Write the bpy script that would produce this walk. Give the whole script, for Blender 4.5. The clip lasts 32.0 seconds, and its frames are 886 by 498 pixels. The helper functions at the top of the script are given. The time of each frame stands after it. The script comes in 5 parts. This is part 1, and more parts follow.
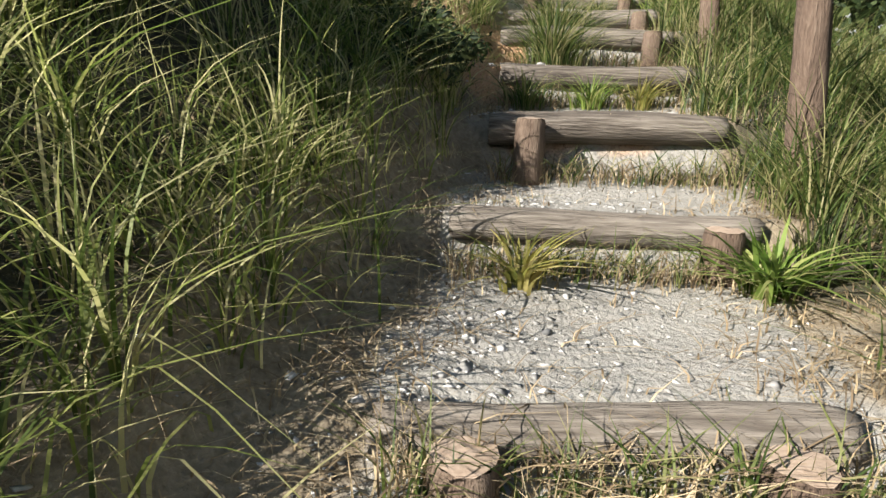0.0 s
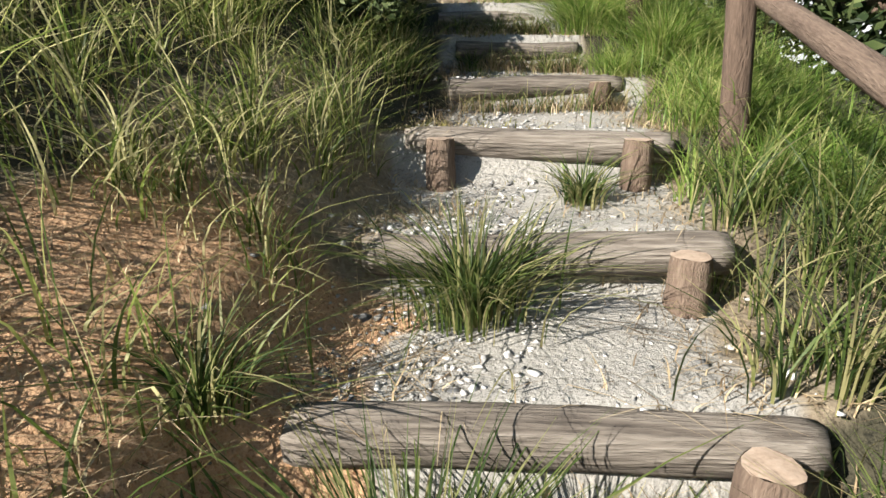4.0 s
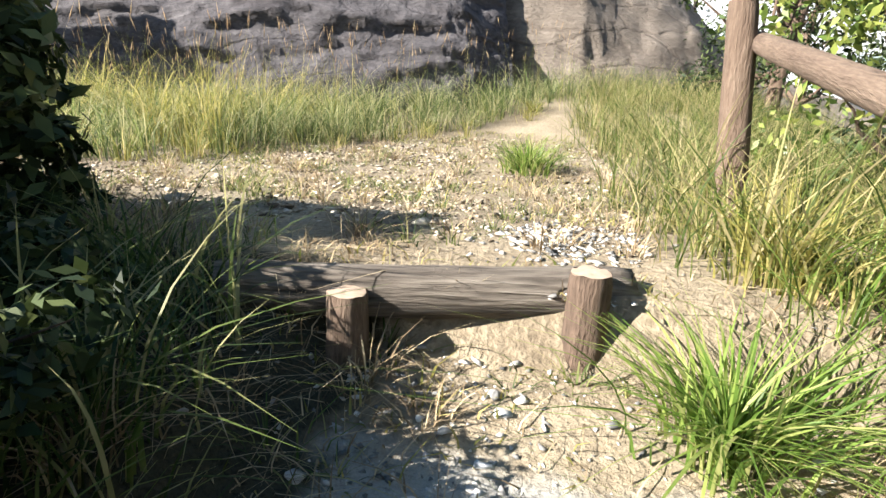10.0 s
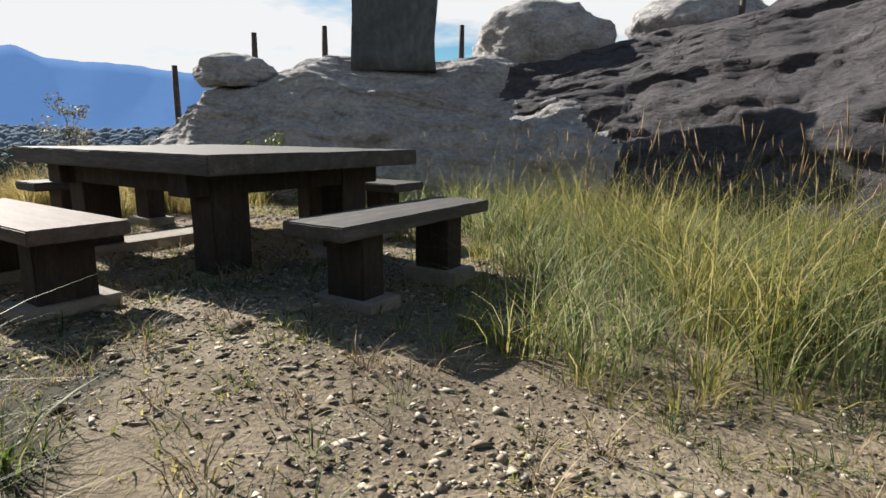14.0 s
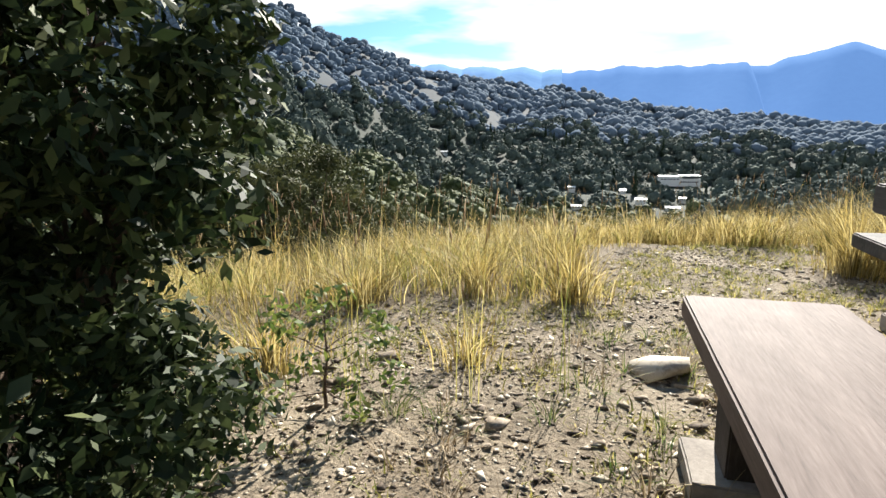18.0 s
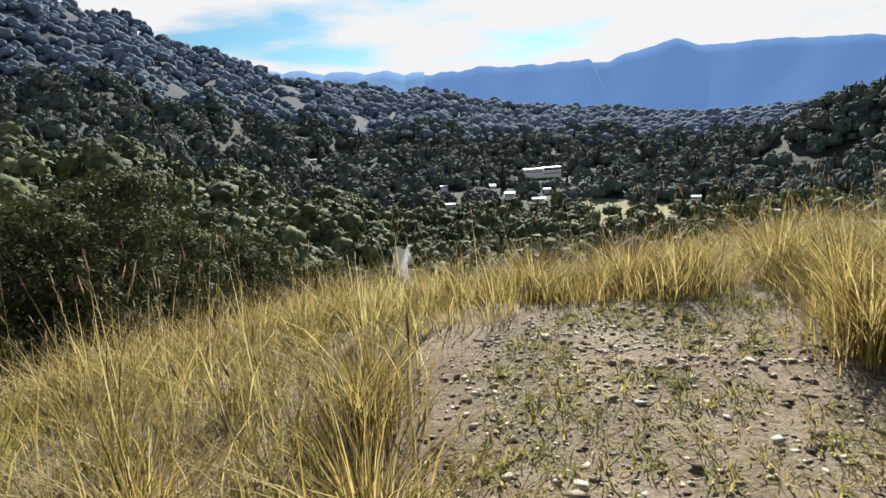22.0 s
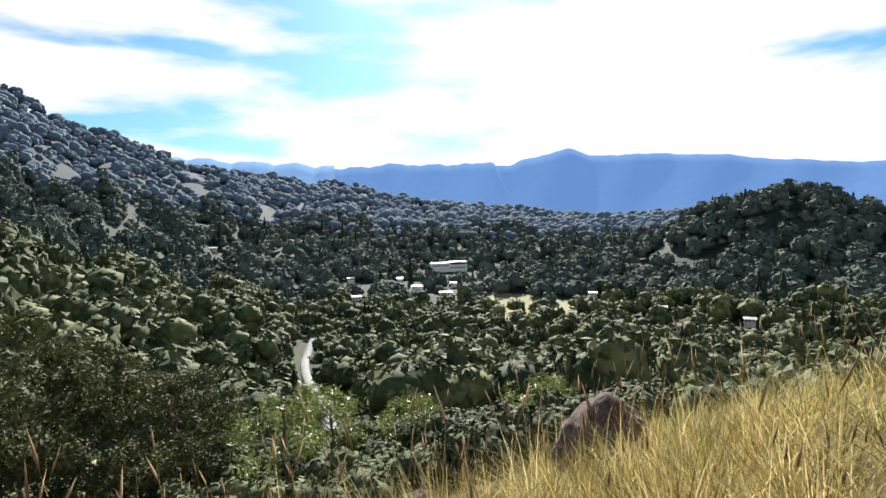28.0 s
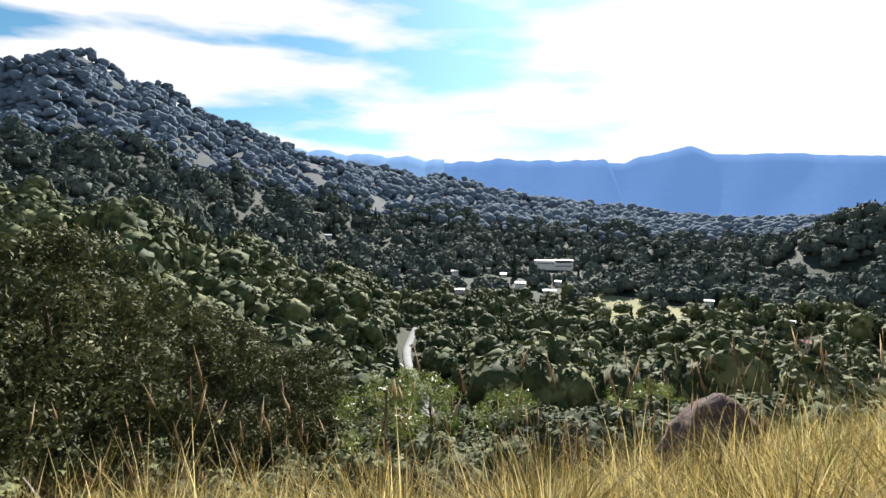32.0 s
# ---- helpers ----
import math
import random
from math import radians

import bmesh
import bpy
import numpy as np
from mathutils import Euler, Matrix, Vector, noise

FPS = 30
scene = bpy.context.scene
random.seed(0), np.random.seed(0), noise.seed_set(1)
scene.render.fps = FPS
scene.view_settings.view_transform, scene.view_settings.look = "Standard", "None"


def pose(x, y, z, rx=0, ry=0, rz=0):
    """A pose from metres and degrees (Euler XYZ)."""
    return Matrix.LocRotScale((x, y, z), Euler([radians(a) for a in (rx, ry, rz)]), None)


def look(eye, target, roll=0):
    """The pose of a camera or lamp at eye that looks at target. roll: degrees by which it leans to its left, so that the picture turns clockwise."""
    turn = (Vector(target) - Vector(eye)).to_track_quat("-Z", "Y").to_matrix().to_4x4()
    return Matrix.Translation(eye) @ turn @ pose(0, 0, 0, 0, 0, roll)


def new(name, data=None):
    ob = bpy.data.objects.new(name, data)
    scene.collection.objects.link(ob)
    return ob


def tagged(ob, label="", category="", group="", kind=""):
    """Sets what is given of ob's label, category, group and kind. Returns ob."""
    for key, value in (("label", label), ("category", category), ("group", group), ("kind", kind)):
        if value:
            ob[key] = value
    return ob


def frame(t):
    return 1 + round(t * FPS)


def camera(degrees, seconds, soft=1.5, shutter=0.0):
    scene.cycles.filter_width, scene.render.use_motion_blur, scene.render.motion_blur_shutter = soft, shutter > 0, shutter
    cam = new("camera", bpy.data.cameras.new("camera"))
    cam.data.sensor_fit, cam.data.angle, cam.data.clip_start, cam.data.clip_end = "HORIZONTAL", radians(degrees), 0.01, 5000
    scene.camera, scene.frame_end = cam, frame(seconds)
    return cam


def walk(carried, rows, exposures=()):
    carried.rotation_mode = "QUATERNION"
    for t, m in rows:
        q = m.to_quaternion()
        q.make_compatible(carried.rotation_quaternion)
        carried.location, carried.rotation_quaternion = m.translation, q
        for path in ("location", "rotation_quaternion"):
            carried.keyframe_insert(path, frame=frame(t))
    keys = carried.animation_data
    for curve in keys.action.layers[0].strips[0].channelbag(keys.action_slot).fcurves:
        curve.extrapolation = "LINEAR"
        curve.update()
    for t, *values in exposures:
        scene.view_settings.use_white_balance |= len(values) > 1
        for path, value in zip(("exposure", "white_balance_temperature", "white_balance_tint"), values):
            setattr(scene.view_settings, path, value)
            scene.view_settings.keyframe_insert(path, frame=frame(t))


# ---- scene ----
cam = camera(76.0, 32.0)
PATH = [
    (0, (-0.907, -9.721, -2.19), (-0.968, -7.781, -2.672), 1.7),
    (0.5, (-0.754, -9.465, -2.11), (-0.8, -7.525, -2.595), 3.5),
    (1, (-0.633, -8.879, -1.922), (-0.683, -6.952, -2.458), 2.0),
    (1.5, (-0.566, -8.462, -1.794), (-0.581, -6.531, -2.317), 1.9),
    (2, (-0.49, -8.138, -1.435), (-0.579, -6.237, -2.048), 0.8),
    (2.5, (-0.471, -7.639, -1.396), (-0.544, -5.72, -1.955), 2.1),
    (3, (-0.431, -7.138, -1.171), (-0.442, -5.257, -1.851), 1.2),
    (3.5, (-0.308, -6.687, -1.064), (-0.32, -4.782, -1.673), 2.5),
    (4, (-0.255, -6.246, -0.765), (-0.266, -4.335, -1.353), -0.3),
    (4.5, (-0.11, -5.801, -0.545), (-0.18, -3.898, -1.157), -1.9),
    (6.5, (0.086, -3.984, -0.221), (0.079, -2.053, -0.745), -5.6),
    (7, (0.199, -3.497, -0.025), (0.096, -1.603, -0.657), -3.9),
    (7.5, (0.283, -3.063, 0.016), (0.138, -1.137, -0.506), -0.6),
    (8, (0.28, -2.672, 0.153), (0.104, -0.742, -0.342), -0.2),
    (8.5, (0.2, -2.193, 0.326), (-0.014, -0.267, -0.168), -1.7),
    (9, (0.17, -1.911, 0.409), (-0.127, 0.004, -0.085), 2.3),
    (9.5, (0.208, -1.595, 0.675), (-0.233, 0.269, 0.099), 1.8),
    (10, (0.022, -1.184, 0.655), (-0.49, 0.665, 0.089), 2.5),
    (10.5, (-0.076, -0.903, 0.814), (-0.685, 0.911, 0.232), 1.8),
    (11, (-0.267, -0.577, 0.822), (-0.995, 1.207, 0.288), 1.5),
    (11.5, (-0.48, -0.153, 1.102), (-1.253, 1.621, 0.595), 0.0),
    (12, (-0.559, 0.082, 1.139), (-1.417, 1.833, 0.694), -0.1),
    (12.5, (-0.558, 0.31, 1.128), (-1.654, 1.932, 0.721), -0.7),
    (13, (-0.748, 0.438, 1.05), (-2.098, 1.87, 0.692), 1.5),
    (13.5, (-1.096, 0.742, 1.067), (-2.71, 1.857, 0.682), 3.8),
    (14, (-1.252, 1.103, 1.085), (-3.161, 1.552, 0.692), 0.5),
    (14.5, (-1.643, 1.28, 1.111), (-3.602, 1.294, 0.708), 0.2),
    (15, (-2.003, 1.223, 1.164), (-3.94, 0.937, 0.756), 2.7),
    (15.5, (-2.452, 1.187, 1.144), (-4.279, 0.48, 0.743), 0.8),
    (17.5, (-3.858, 0.027, 1.159), (-5.037, -1.53, 0.727), 0.6),
    (18, (-4.038, -0.322, 1.203), (-5.089, -1.974, 0.796), -0.5),
    (18.5, (-4.162, -0.515, 1.234), (-5.069, -2.263, 0.886), -2.7),
    (19, (-4.528, -0.754, 1.178), (-5.482, -2.474, 0.817), -2.2),
    (19.5, (-4.855, -0.992, 1.148), (-5.994, -2.586, 0.747), -5.4),
    (20, (-5.039, -1.237, 1.191), (-6.283, -2.74, 0.756), -6.7),
    (20.5, (-5.241, -1.372, 1.197), (-6.494, -2.868, 0.76), -5.7),
    (21, (-5.473, -1.53, 1.194), (-6.746, -3.008, 0.752), -3.9),
    (21.5, (-5.735, -1.747, 1.225), (-7.07, -3.172, 0.793), -4.4),
    (22, (-6.138, -1.958, 1.203), (-7.515, -3.349, 0.794), -3.8),
    (22.5, (-6.445, -2.074, 1.279), (-7.864, -3.433, 0.906), -0.1),
    (23, (-6.684, -2.275, 1.304), (-8.117, -3.636, 0.998), -0.9),
    (23.5, (-6.959, -2.488, 1.285), (-8.409, -3.835, 0.997), -1.3),
    (24, (-7.266, -2.683, 1.298), (-8.723, -4.029, 1.042), -0.5),
    (24.5, (-7.663, -2.974, 1.262), (-9.125, -4.322, 1.053), -0.8),
    (25, (-7.914, -3.134, 1.28), (-9.377, -4.487, 1.114), -0.3),
    (25.5, (-8.001, -3.266, 1.198), (-9.482, -4.606, 1.085), -0.5),
    (26, (-8.137, -3.399, 1.156), (-9.653, -4.7, 1.064), -0.5),
    (26.5, (-8.185, -3.476, 1.079), (-9.783, -4.677, 1.02), -1.0),
    (28.5, (-8.265, -3.533, 1.165), (-9.892, -4.691, 1.059), -1.6),
    (29, (-8.258, -3.524, 1.144), (-9.785, -4.811, 1.033), -1.4),
    (29.5, (-8.268, -3.476, 1.122), (-9.658, -4.909, 1.006), -1.3),
    (30, (-8.249, -3.409, 1.08), (-9.508, -4.959, 0.965), -0.9),
    (30.5, (-8.249, -3.34, 1.048), (-9.398, -4.972, 0.935), -0.6),
    (31, (-8.232, -3.368, 1.057), (-9.425, -4.969, 0.947), -0.3),
    (31.5, (-8.193, -3.435, 1.053), (-9.477, -4.965, 0.944), 0.2),
    (32, (-8.171, -3.507, 1.07), (-9.557, -4.944, 0.954), 0.6),
]
walk(cam, [(t, look(eye, target, roll)) for t, eye, target, roll in PATH], exposures=[(0.0, 1.55), (4.0, 1.6), (7.0, 1.75), (8.0, 1.8), (9.0, 2.1), (10.5, 2.25), (11.5, 1.65), (13.0, 1.15), (13.5, 1.12), (14.0, 1.15), (15.0, 1.6), (17.5, 1.65), (20.0, 1.45), (22.0, 1.15), (24.5, 1.2), (26.0, 1.45), (32.0, 1.4)])

# ---- world, sun ----
SUN_YAW, SUN_UP = 124.0, 32.0
world = bpy.data.worlds.new("sky")
scene.world = world
world.use_nodes = True
wn, wl = world.node_tree.nodes, world.node_tree.links
sky = wn.new("ShaderNodeTexSky")
sky.sky_type, sky.sun_disc, sky.sun_elevation, sky.sun_rotation = "NISHITA", False, radians(SUN_UP), radians(-SUN_YAW)
sky.air_density, sky.dust_density = 1.0, 0.6
coord = wn.new("ShaderNodeTexCoord")
stretch = wn.new("ShaderNodeMapping")
stretch.inputs["Scale"].default_value = (1.0, 1.0, 4.5)
stretch.inputs["Location"].default_value = (0.35, 0.1, 0.2)
cloud = wn.new("ShaderNodeTexNoise")
cloud.inputs["Scale"].default_value, cloud.inputs["Detail"].default_value, cloud.inputs["Roughness"].default_value = 2.6, 5.0, 0.5
cover = wn.new("ShaderNodeMapRange")
cover.inputs["From Min"].default_value, cover.inputs["From Max"].default_value = 0.37, 0.48
dim = wn.new("ShaderNodeMix")
dim.data_type, dim.blend_type = "RGBA", "MULTIPLY"
dim.inputs["Factor"].default_value = 1.0
dim.inputs["B"].default_value = (0.5, 0.85, 1.0, 1)
blend = wn.new("ShaderNodeMix")
blend.data_type = "RGBA"
blend.inputs["B"].default_value = (9.0, 9.05, 9.15, 1)
wl.new(coord.outputs["Generated"], stretch.inputs["Vector"])
wl.new(stretch.outputs["Vector"], cloud.inputs["Vector"])
part_z, thin_out, fewer = wn.new("ShaderNodeSeparateXYZ"), wn.new("ShaderNodeMapRange"), wn.new("ShaderNodeMath")
thin_out.inputs["From Min"].default_value, thin_out.inputs["From Max"].default_value, thin_out.inputs["To Max"].default_value = 0.42, 0.72, 0.4
fewer.operation = "SUBTRACT"
wl.new(coord.outputs["Generated"], part_z.inputs["Vector"])
wl.new(part_z.outputs["Z"], thin_out.inputs["Value"])
wl.new(cloud.outputs["Fac"], fewer.inputs[0])
wl.new(thin_out.outputs["Result"], fewer.inputs[1])
wl.new(fewer.outputs[0], cover.inputs["Value"])
wl.new(sky.outputs["Color"], dim.inputs["A"])
wl.new(dim.outputs["Result"], blend.inputs["A"])
wl.new(cover.outputs["Result"], blend.inputs["Factor"])
wl.new(blend.outputs["Result"], wn["Background"].inputs["Color"])
wn["Background"].inputs["Strength"].default_value = 0.045

sun = new("sun", bpy.data.lights.new("sun", "SUN"))
sun.data.energy, sun.data.angle, sun.data.color = 5.0, radians(0.5), (1.0, 0.95, 0.86)
way = Vector((-math.sin(radians(SUN_YAW)) * math.cos(radians(SUN_UP)), math.cos(radians(SUN_YAW)) * math.cos(radians(SUN_UP)), math.sin(radians(SUN_UP))))
sun.matrix_world = look(way * 60, (0, 0, 0))


# ---- materials ----
def surface(name, colours, scale=6.0, rough=0.85, bump=0.35, relief=0.01, stretch=(1, 1, 1), island=0.0, per_object=0.0, thin=0.0, spec=0.3, fine=7.0):
    """Two scales of noise through a ramp of colours, with relief; island and per_object vary the tone piece by piece; thin lets light through."""
    m = bpy.data.materials.new(name)
    m.use_nodes = True
    n, l = m.node_tree.nodes, m.node_tree.links
    p = n["Principled BSDF"]
    p.inputs["Roughness"].default_value = rough
    p.inputs["Specular IOR Level"].default_value = spec
    tc, mp = n.new("ShaderNodeTexCoord"), n.new("ShaderNodeMapping")
    mp.inputs["Scale"].default_value = stretch
    l.new(tc.outputs["Object"], mp.inputs["Vector"])
    broad, grain = n.new("ShaderNodeTexNoise"), n.new("ShaderNodeTexNoise")
    for node, s, d in ((broad, scale, 4.0), (grain, scale * fine, 6.0)):
        node.inputs["Scale"].default_value, node.inputs["Detail"].default_value, node.inputs["Roughness"].default_value = s, d, 0.62
        l.new(mp.outputs["Vector"], node.inputs["Vector"])
    add = n.new("ShaderNodeMath")
    add.operation = "MULTIPLY_ADD"
    add.inputs[1].default_value = 0.5
    half = n.new("ShaderNodeMath")
    half.operation = "MULTIPLY"
    half.inputs[1].default_value = 0.5
    l.new(grain.outputs["Fac"], half.inputs[0])
    l.new(broad.outputs["Fac"], add.inputs[0])
    l.new(half.outputs[0], add.inputs[2])
    last = add
    for amount, socket in ((island, "Random Per Island"), (per_object, "Random")):
        if amount:
            src = n.new("ShaderNodeNewGeometry") if socket != "Random" else n.new("ShaderNodeObjectInfo")
            off = n.new("ShaderNodeMath")
            off.operation = "MULTIPLY_ADD"
            off.inputs[1].default_value = amount
            shift = n.new("ShaderNodeMath")
            shift.operation = "SUBTRACT"
            shift.inputs[1].default_value = amount / 2
            l.new(src.outputs[socket], off.inputs[0])
            l.new(last.outputs[0], off.inputs[2])
            l.new(off.outputs[0], shift.inputs[0])
            last = shift
    ramp = n.new("ShaderNodeValToRGB")
    ramp.color_ramp.elements[0].position, ramp.color_ramp.elements[1].position = 0.28, 0.74
    while len(ramp.color_ramp.elements) < len(colours):
        ramp.color_ramp.elements.new(0.5)
    for i, c in enumerate(colours):
        e = ramp.color_ramp.elements[i]
        e.position, e.color = 0.28 + 0.46 * i / (len(colours) - 1), (*c, 1)
    l.new(last.outputs[0], ramp.inputs["Fac"])
    l.new(ramp.outputs["Color"], p.inputs["Base Color"])
    if bump:
        b = n.new("ShaderNodeBump")
        b.inputs["Strength"].default_value, b.inputs["Distance"].default_value = bump, relief
        l.new(add.outputs[0], b.inputs["Height"])
        l.new(b.outputs["Normal"], p.inputs["Normal"])
    if thin:
        t, mix = n.new("ShaderNodeBsdfTranslucent"), n.new("ShaderNodeMixShader")
        mix.inputs["Fac"].default_value = thin
        l.new(ramp.outputs["Color"], t.inputs["Color"])
        l.new(p.outputs["BSDF"], mix.inputs[1])
        l.new(t.outputs["BSDF"], mix.inputs[2])
        l.new(mix.outputs["Shader"], n["Material Output"].inputs["Surface"])
    return m


EARTH = surface("stony_earth", [(0.068, 0.051, 0.034), (0.16, 0.125, 0.086), (0.268, 0.22, 0.156), (0.392, 0.335, 0.245)], 1.6, 0.95, 1.0, 0.035, fine=26)
CLAY = surface("orange_clay", [(0.28, 0.13, 0.06), (0.43, 0.22, 0.10), (0.5, 0.31, 0.18)], 3.0, 0.95, 0.8, 0.02)
GRIT = surface("grey_grit", [(0.24, 0.23, 0.22), (0.36, 0.35, 0.33), (0.47, 0.46, 0.44)], 5.0, 0.95, 0.8, 0.012, fine=16)
WET = surface("muddy_water", [(0.2, 0.12, 0.065), (0.27, 0.165, 0.09), (0.31, 0.2, 0.115)], 2.0, 0.15, 0.05, 0.002, spec=0.5)
PEBBLE = surface("gravel_stone", [(0.1, 0.1, 0.1), (0.24, 0.23, 0.22), (0.36, 0.35, 0.34), (0.5, 0.49, 0.48)], 9.0, 0.85, 0.3, 0.004, island=0.6)
RUBBLE = surface("brown_rubble", [(0.076, 0.056, 0.04), (0.18, 0.14, 0.1), (0.305, 0.25, 0.19), (0.485, 0.43, 0.35)], 9.0, 0.9, 0.4, 0.005, island=0.6)
LOG = surface("weathered_log", [(0.03, 0.024, 0.02), (0.12, 0.1, 0.083), (0.22, 0.19, 0.16), (0.32, 0.285, 0.245)], 7.0, 0.92, 1.0, 0.04, stretch=(0.18, 2.4, 2.4), per_object=0.15, fine=4)
BARK = surface("peeling_bark", [(0.045, 0.03, 0.022), (0.125, 0.086, 0.064), (0.22, 0.165, 0.125)], 7.0, 0.95, 1.0, 0.03, stretch=(2.6, 2.6, 0.45), per_object=0.15)
RAIL = surface("rail_bark", [(0.055, 0.036, 0.027), (0.14, 0.1, 0.075), (0.24, 0.185, 0.145)], 7.0, 0.95, 1.0, 0.025, stretch=(2.6, 2.6, 0.45), per_object=0.15)
CUT = surface("sawn_end", [(0.2, 0.14, 0.1), (0.33, 0.25, 0.19), (0.42, 0.34, 0.27)], 14.0, 0.9, 0.5, 0.004)
SLAB = surface("weathered_slab", [(0.022, 0.02, 0.019), (0.05, 0.046, 0.043), (0.085, 0.078, 0.073), (0.16, 0.147, 0.138)], 3.0, 0.75, 0.6, 0.008, stretch=(0.4, 4.0, 4.0), per_object=0.1, fine=9)
BROWNSLAB = surface("brown_slab", [(0.05, 0.034, 0.029), (0.1, 0.07, 0.06), (0.15, 0.112, 0.098), (0.22, 0.178, 0.162)], 3.0, 0.75, 0.6, 0.008, stretch=(0.4, 4.0, 4.0), fine=9)
DARKWOOD = surface("dark_support", [(0.018, 0.014, 0.012), (0.04, 0.032, 0.028), (0.075, 0.062, 0.055)], 5.0, 0.9, 0.6, 0.008, stretch=(3, 3, 0.6))
PLINTH = surface("concrete_plinth", [(0.17, 0.15, 0.135), (0.28, 0.25, 0.22), (0.37, 0.34, 0.3)], 8.0, 0.95, 0.6, 0.006)
ROCK = surface("dark_rock", [(0.028, 0.026, 0.029), (0.058, 0.053, 0.058), (0.094, 0.086, 0.091), (0.19, 0.177, 0.178)], 1.3, 0.95, 1.0, 0.1, stretch=(1, 1, 1.8), fine=9)
TANROCK = surface("tan_rock", [(0.08, 0.064, 0.052), (0.15, 0.124, 0.104), (0.23, 0.195, 0.165)], 0.9, 0.95, 1.0, 0.1, stretch=(1, 1, 2.5), fine=9)


def cracked(m, size, layers, depth, dark):
    """Adds thin strata and a net of cracks to a rock's colour and relief."""
    n, l = m.node_tree.nodes, m.node_tree.links
    p = n["Principled BSDF"]
    tc, mp, net, strata = n.new("ShaderNodeTexCoord"), n.new("ShaderNodeMapping"), n.new("ShaderNodeTexVoronoi"), n.new("ShaderNodeTexNoise")
    mp.inputs["Scale"].default_value = (1, 1, layers)
    warp, bend = n.new("ShaderNodeTexNoise"), n.new("ShaderNodeVectorMath")
    warp.inputs["Scale"].default_value, warp.inputs["Detail"].default_value = 1.6, 6
    bend.operation = "MULTIPLY_ADD"
    bend.inputs[1].default_value = (0.5, 0.5, 0.25)
    net.feature = "DISTANCE_TO_EDGE"
    net.inputs["Scale"].default_value = size
    strata.inputs["Scale"].default_value, strata.inputs["Detail"].default_value, strata.inputs["Roughness"].default_value = size * 1.6, 9, 0.72
    l.new(tc.outputs["Object"], warp.inputs["Vector"])
    l.new(warp.outputs["Color"], bend.inputs[0])
    l.new(tc.outputs["Object"], bend.inputs[2])
    l.new(bend.outputs["Vector"], mp.inputs["Vector"])
    l.new(mp.outputs["Vector"], net.inputs["Vector"])
    l.new(mp.outputs["Vector"], strata.inputs["Vector"])
    line, sum_up, tone = n.new("ShaderNodeMapRange"), n.new("ShaderNodeMath"), n.new("ShaderNodeMix")
    line.inputs["From Max"].default_value, line.inputs["To Min"].default_value = 0.05, 0.0
    sum_up.operation = "MULTIPLY_ADD"
    sum_up.inputs[1].default_value = 0.2
    l.new(net.outputs["Distance"], line.inputs["Value"])
    l.new(line.outputs["Result"], sum_up.inputs[0])
    l.new(strata.outputs["Fac"], sum_up.inputs[2])
    old = p.inputs["Base Color"].links[0].from_socket
    fac = n.new("ShaderNodeMapRange")
    fac.inputs["From Min"].default_value, fac.inputs["From Max"].default_value = 0.36, 0.72
    l.new(sum_up.outputs[0], fac.inputs["Value"])
    tone.data_type = "RGBA"
    tone.inputs["A"].default_value = (*dark, 1)
    l.new(fac.outputs["Result"], tone.inputs["Factor"])
    l.new(old, tone.inputs["B"])
    l.new(tone.outputs["Result"], p.inputs["Base Color"])
    b = n.new("ShaderNodeBump")
    b.inputs["Strength"].default_value, b.inputs["Distance"].default_value = 1.0, depth
    l.new(sum_up.outputs[0], b.inputs["Height"])
    l.new(p.inputs["Normal"].links[0].from_socket, b.inputs["Normal"])
    l.new(b.outputs["Normal"], p.inputs["Normal"])


cracked(ROCK, 0.9, 2.2, 0.07, (0.06, 0.053, 0.058))
cracked(TANROCK, 0.6, 2.6, 0.12, (0.08, 0.062, 0.05))
BOULDER = surface("lichen_boulder", [(0.035, 0.025, 0.024), (0.09, 0.06, 0.055), (0.15, 0.11, 0.105), (0.34, 0.32, 0.31)], 3.0, 0.95, 1.0, 0.04, fine=7)
STONE = surface("monument_stone", [(0.035, 0.038, 0.042), (0.085, 0.09, 0.095), (0.16, 0.165, 0.17)], 1.6, 0.8, 0.6, 0.02, stretch=(1, 1, 0.5))
IRON = surface("dark_post", [(0.03, 0.025, 0.025), (0.07, 0.055, 0.05), (0.11, 0.09, 0.08)], 9.0, 0.8, 0.3, 0.004)
GREEN = surface("green_grass", [(0.035, 0.06, 0.016), (0.085, 0.13, 0.03), (0.17, 0.2, 0.06), (0.34, 0.31, 0.15)], 1.2, 0.55, 0, island=0.65, thin=0.55, spec=0.35)
BANKGRASS = surface("bank_grass", [(0.075, 0.11, 0.024), (0.18, 0.22, 0.055), (0.32, 0.33, 0.11), (0.5, 0.46, 0.24)], 1.2, 0.55, 0, island=0.75, thin=0.6, spec=0.35)
LUSH = surface("lush_grass", [(0.07, 0.12, 0.022), (0.15, 0.25, 0.045), (0.26, 0.34, 0.08), (0.4, 0.4, 0.16)], 1.2, 0.5, 0, island=0.55, thin=0.55, spec=0.35)
DRY = surface("dry_grass", [(0.12, 0.09, 0.028), (0.27, 0.2, 0.06), (0.42, 0.32, 0.105), (0.55, 0.46, 0.22)], 1.2, 0.6, 0, island=0.7, thin=0.6, spec=0.3)
OLIVE = surface("olive_grass", [(0.11, 0.125, 0.03), (0.24, 0.235, 0.06), (0.37, 0.33, 0.1), (0.5, 0.42, 0.18)], 1.2, 0.55, 0, island=0.55, thin=0.55, spec=0.3)
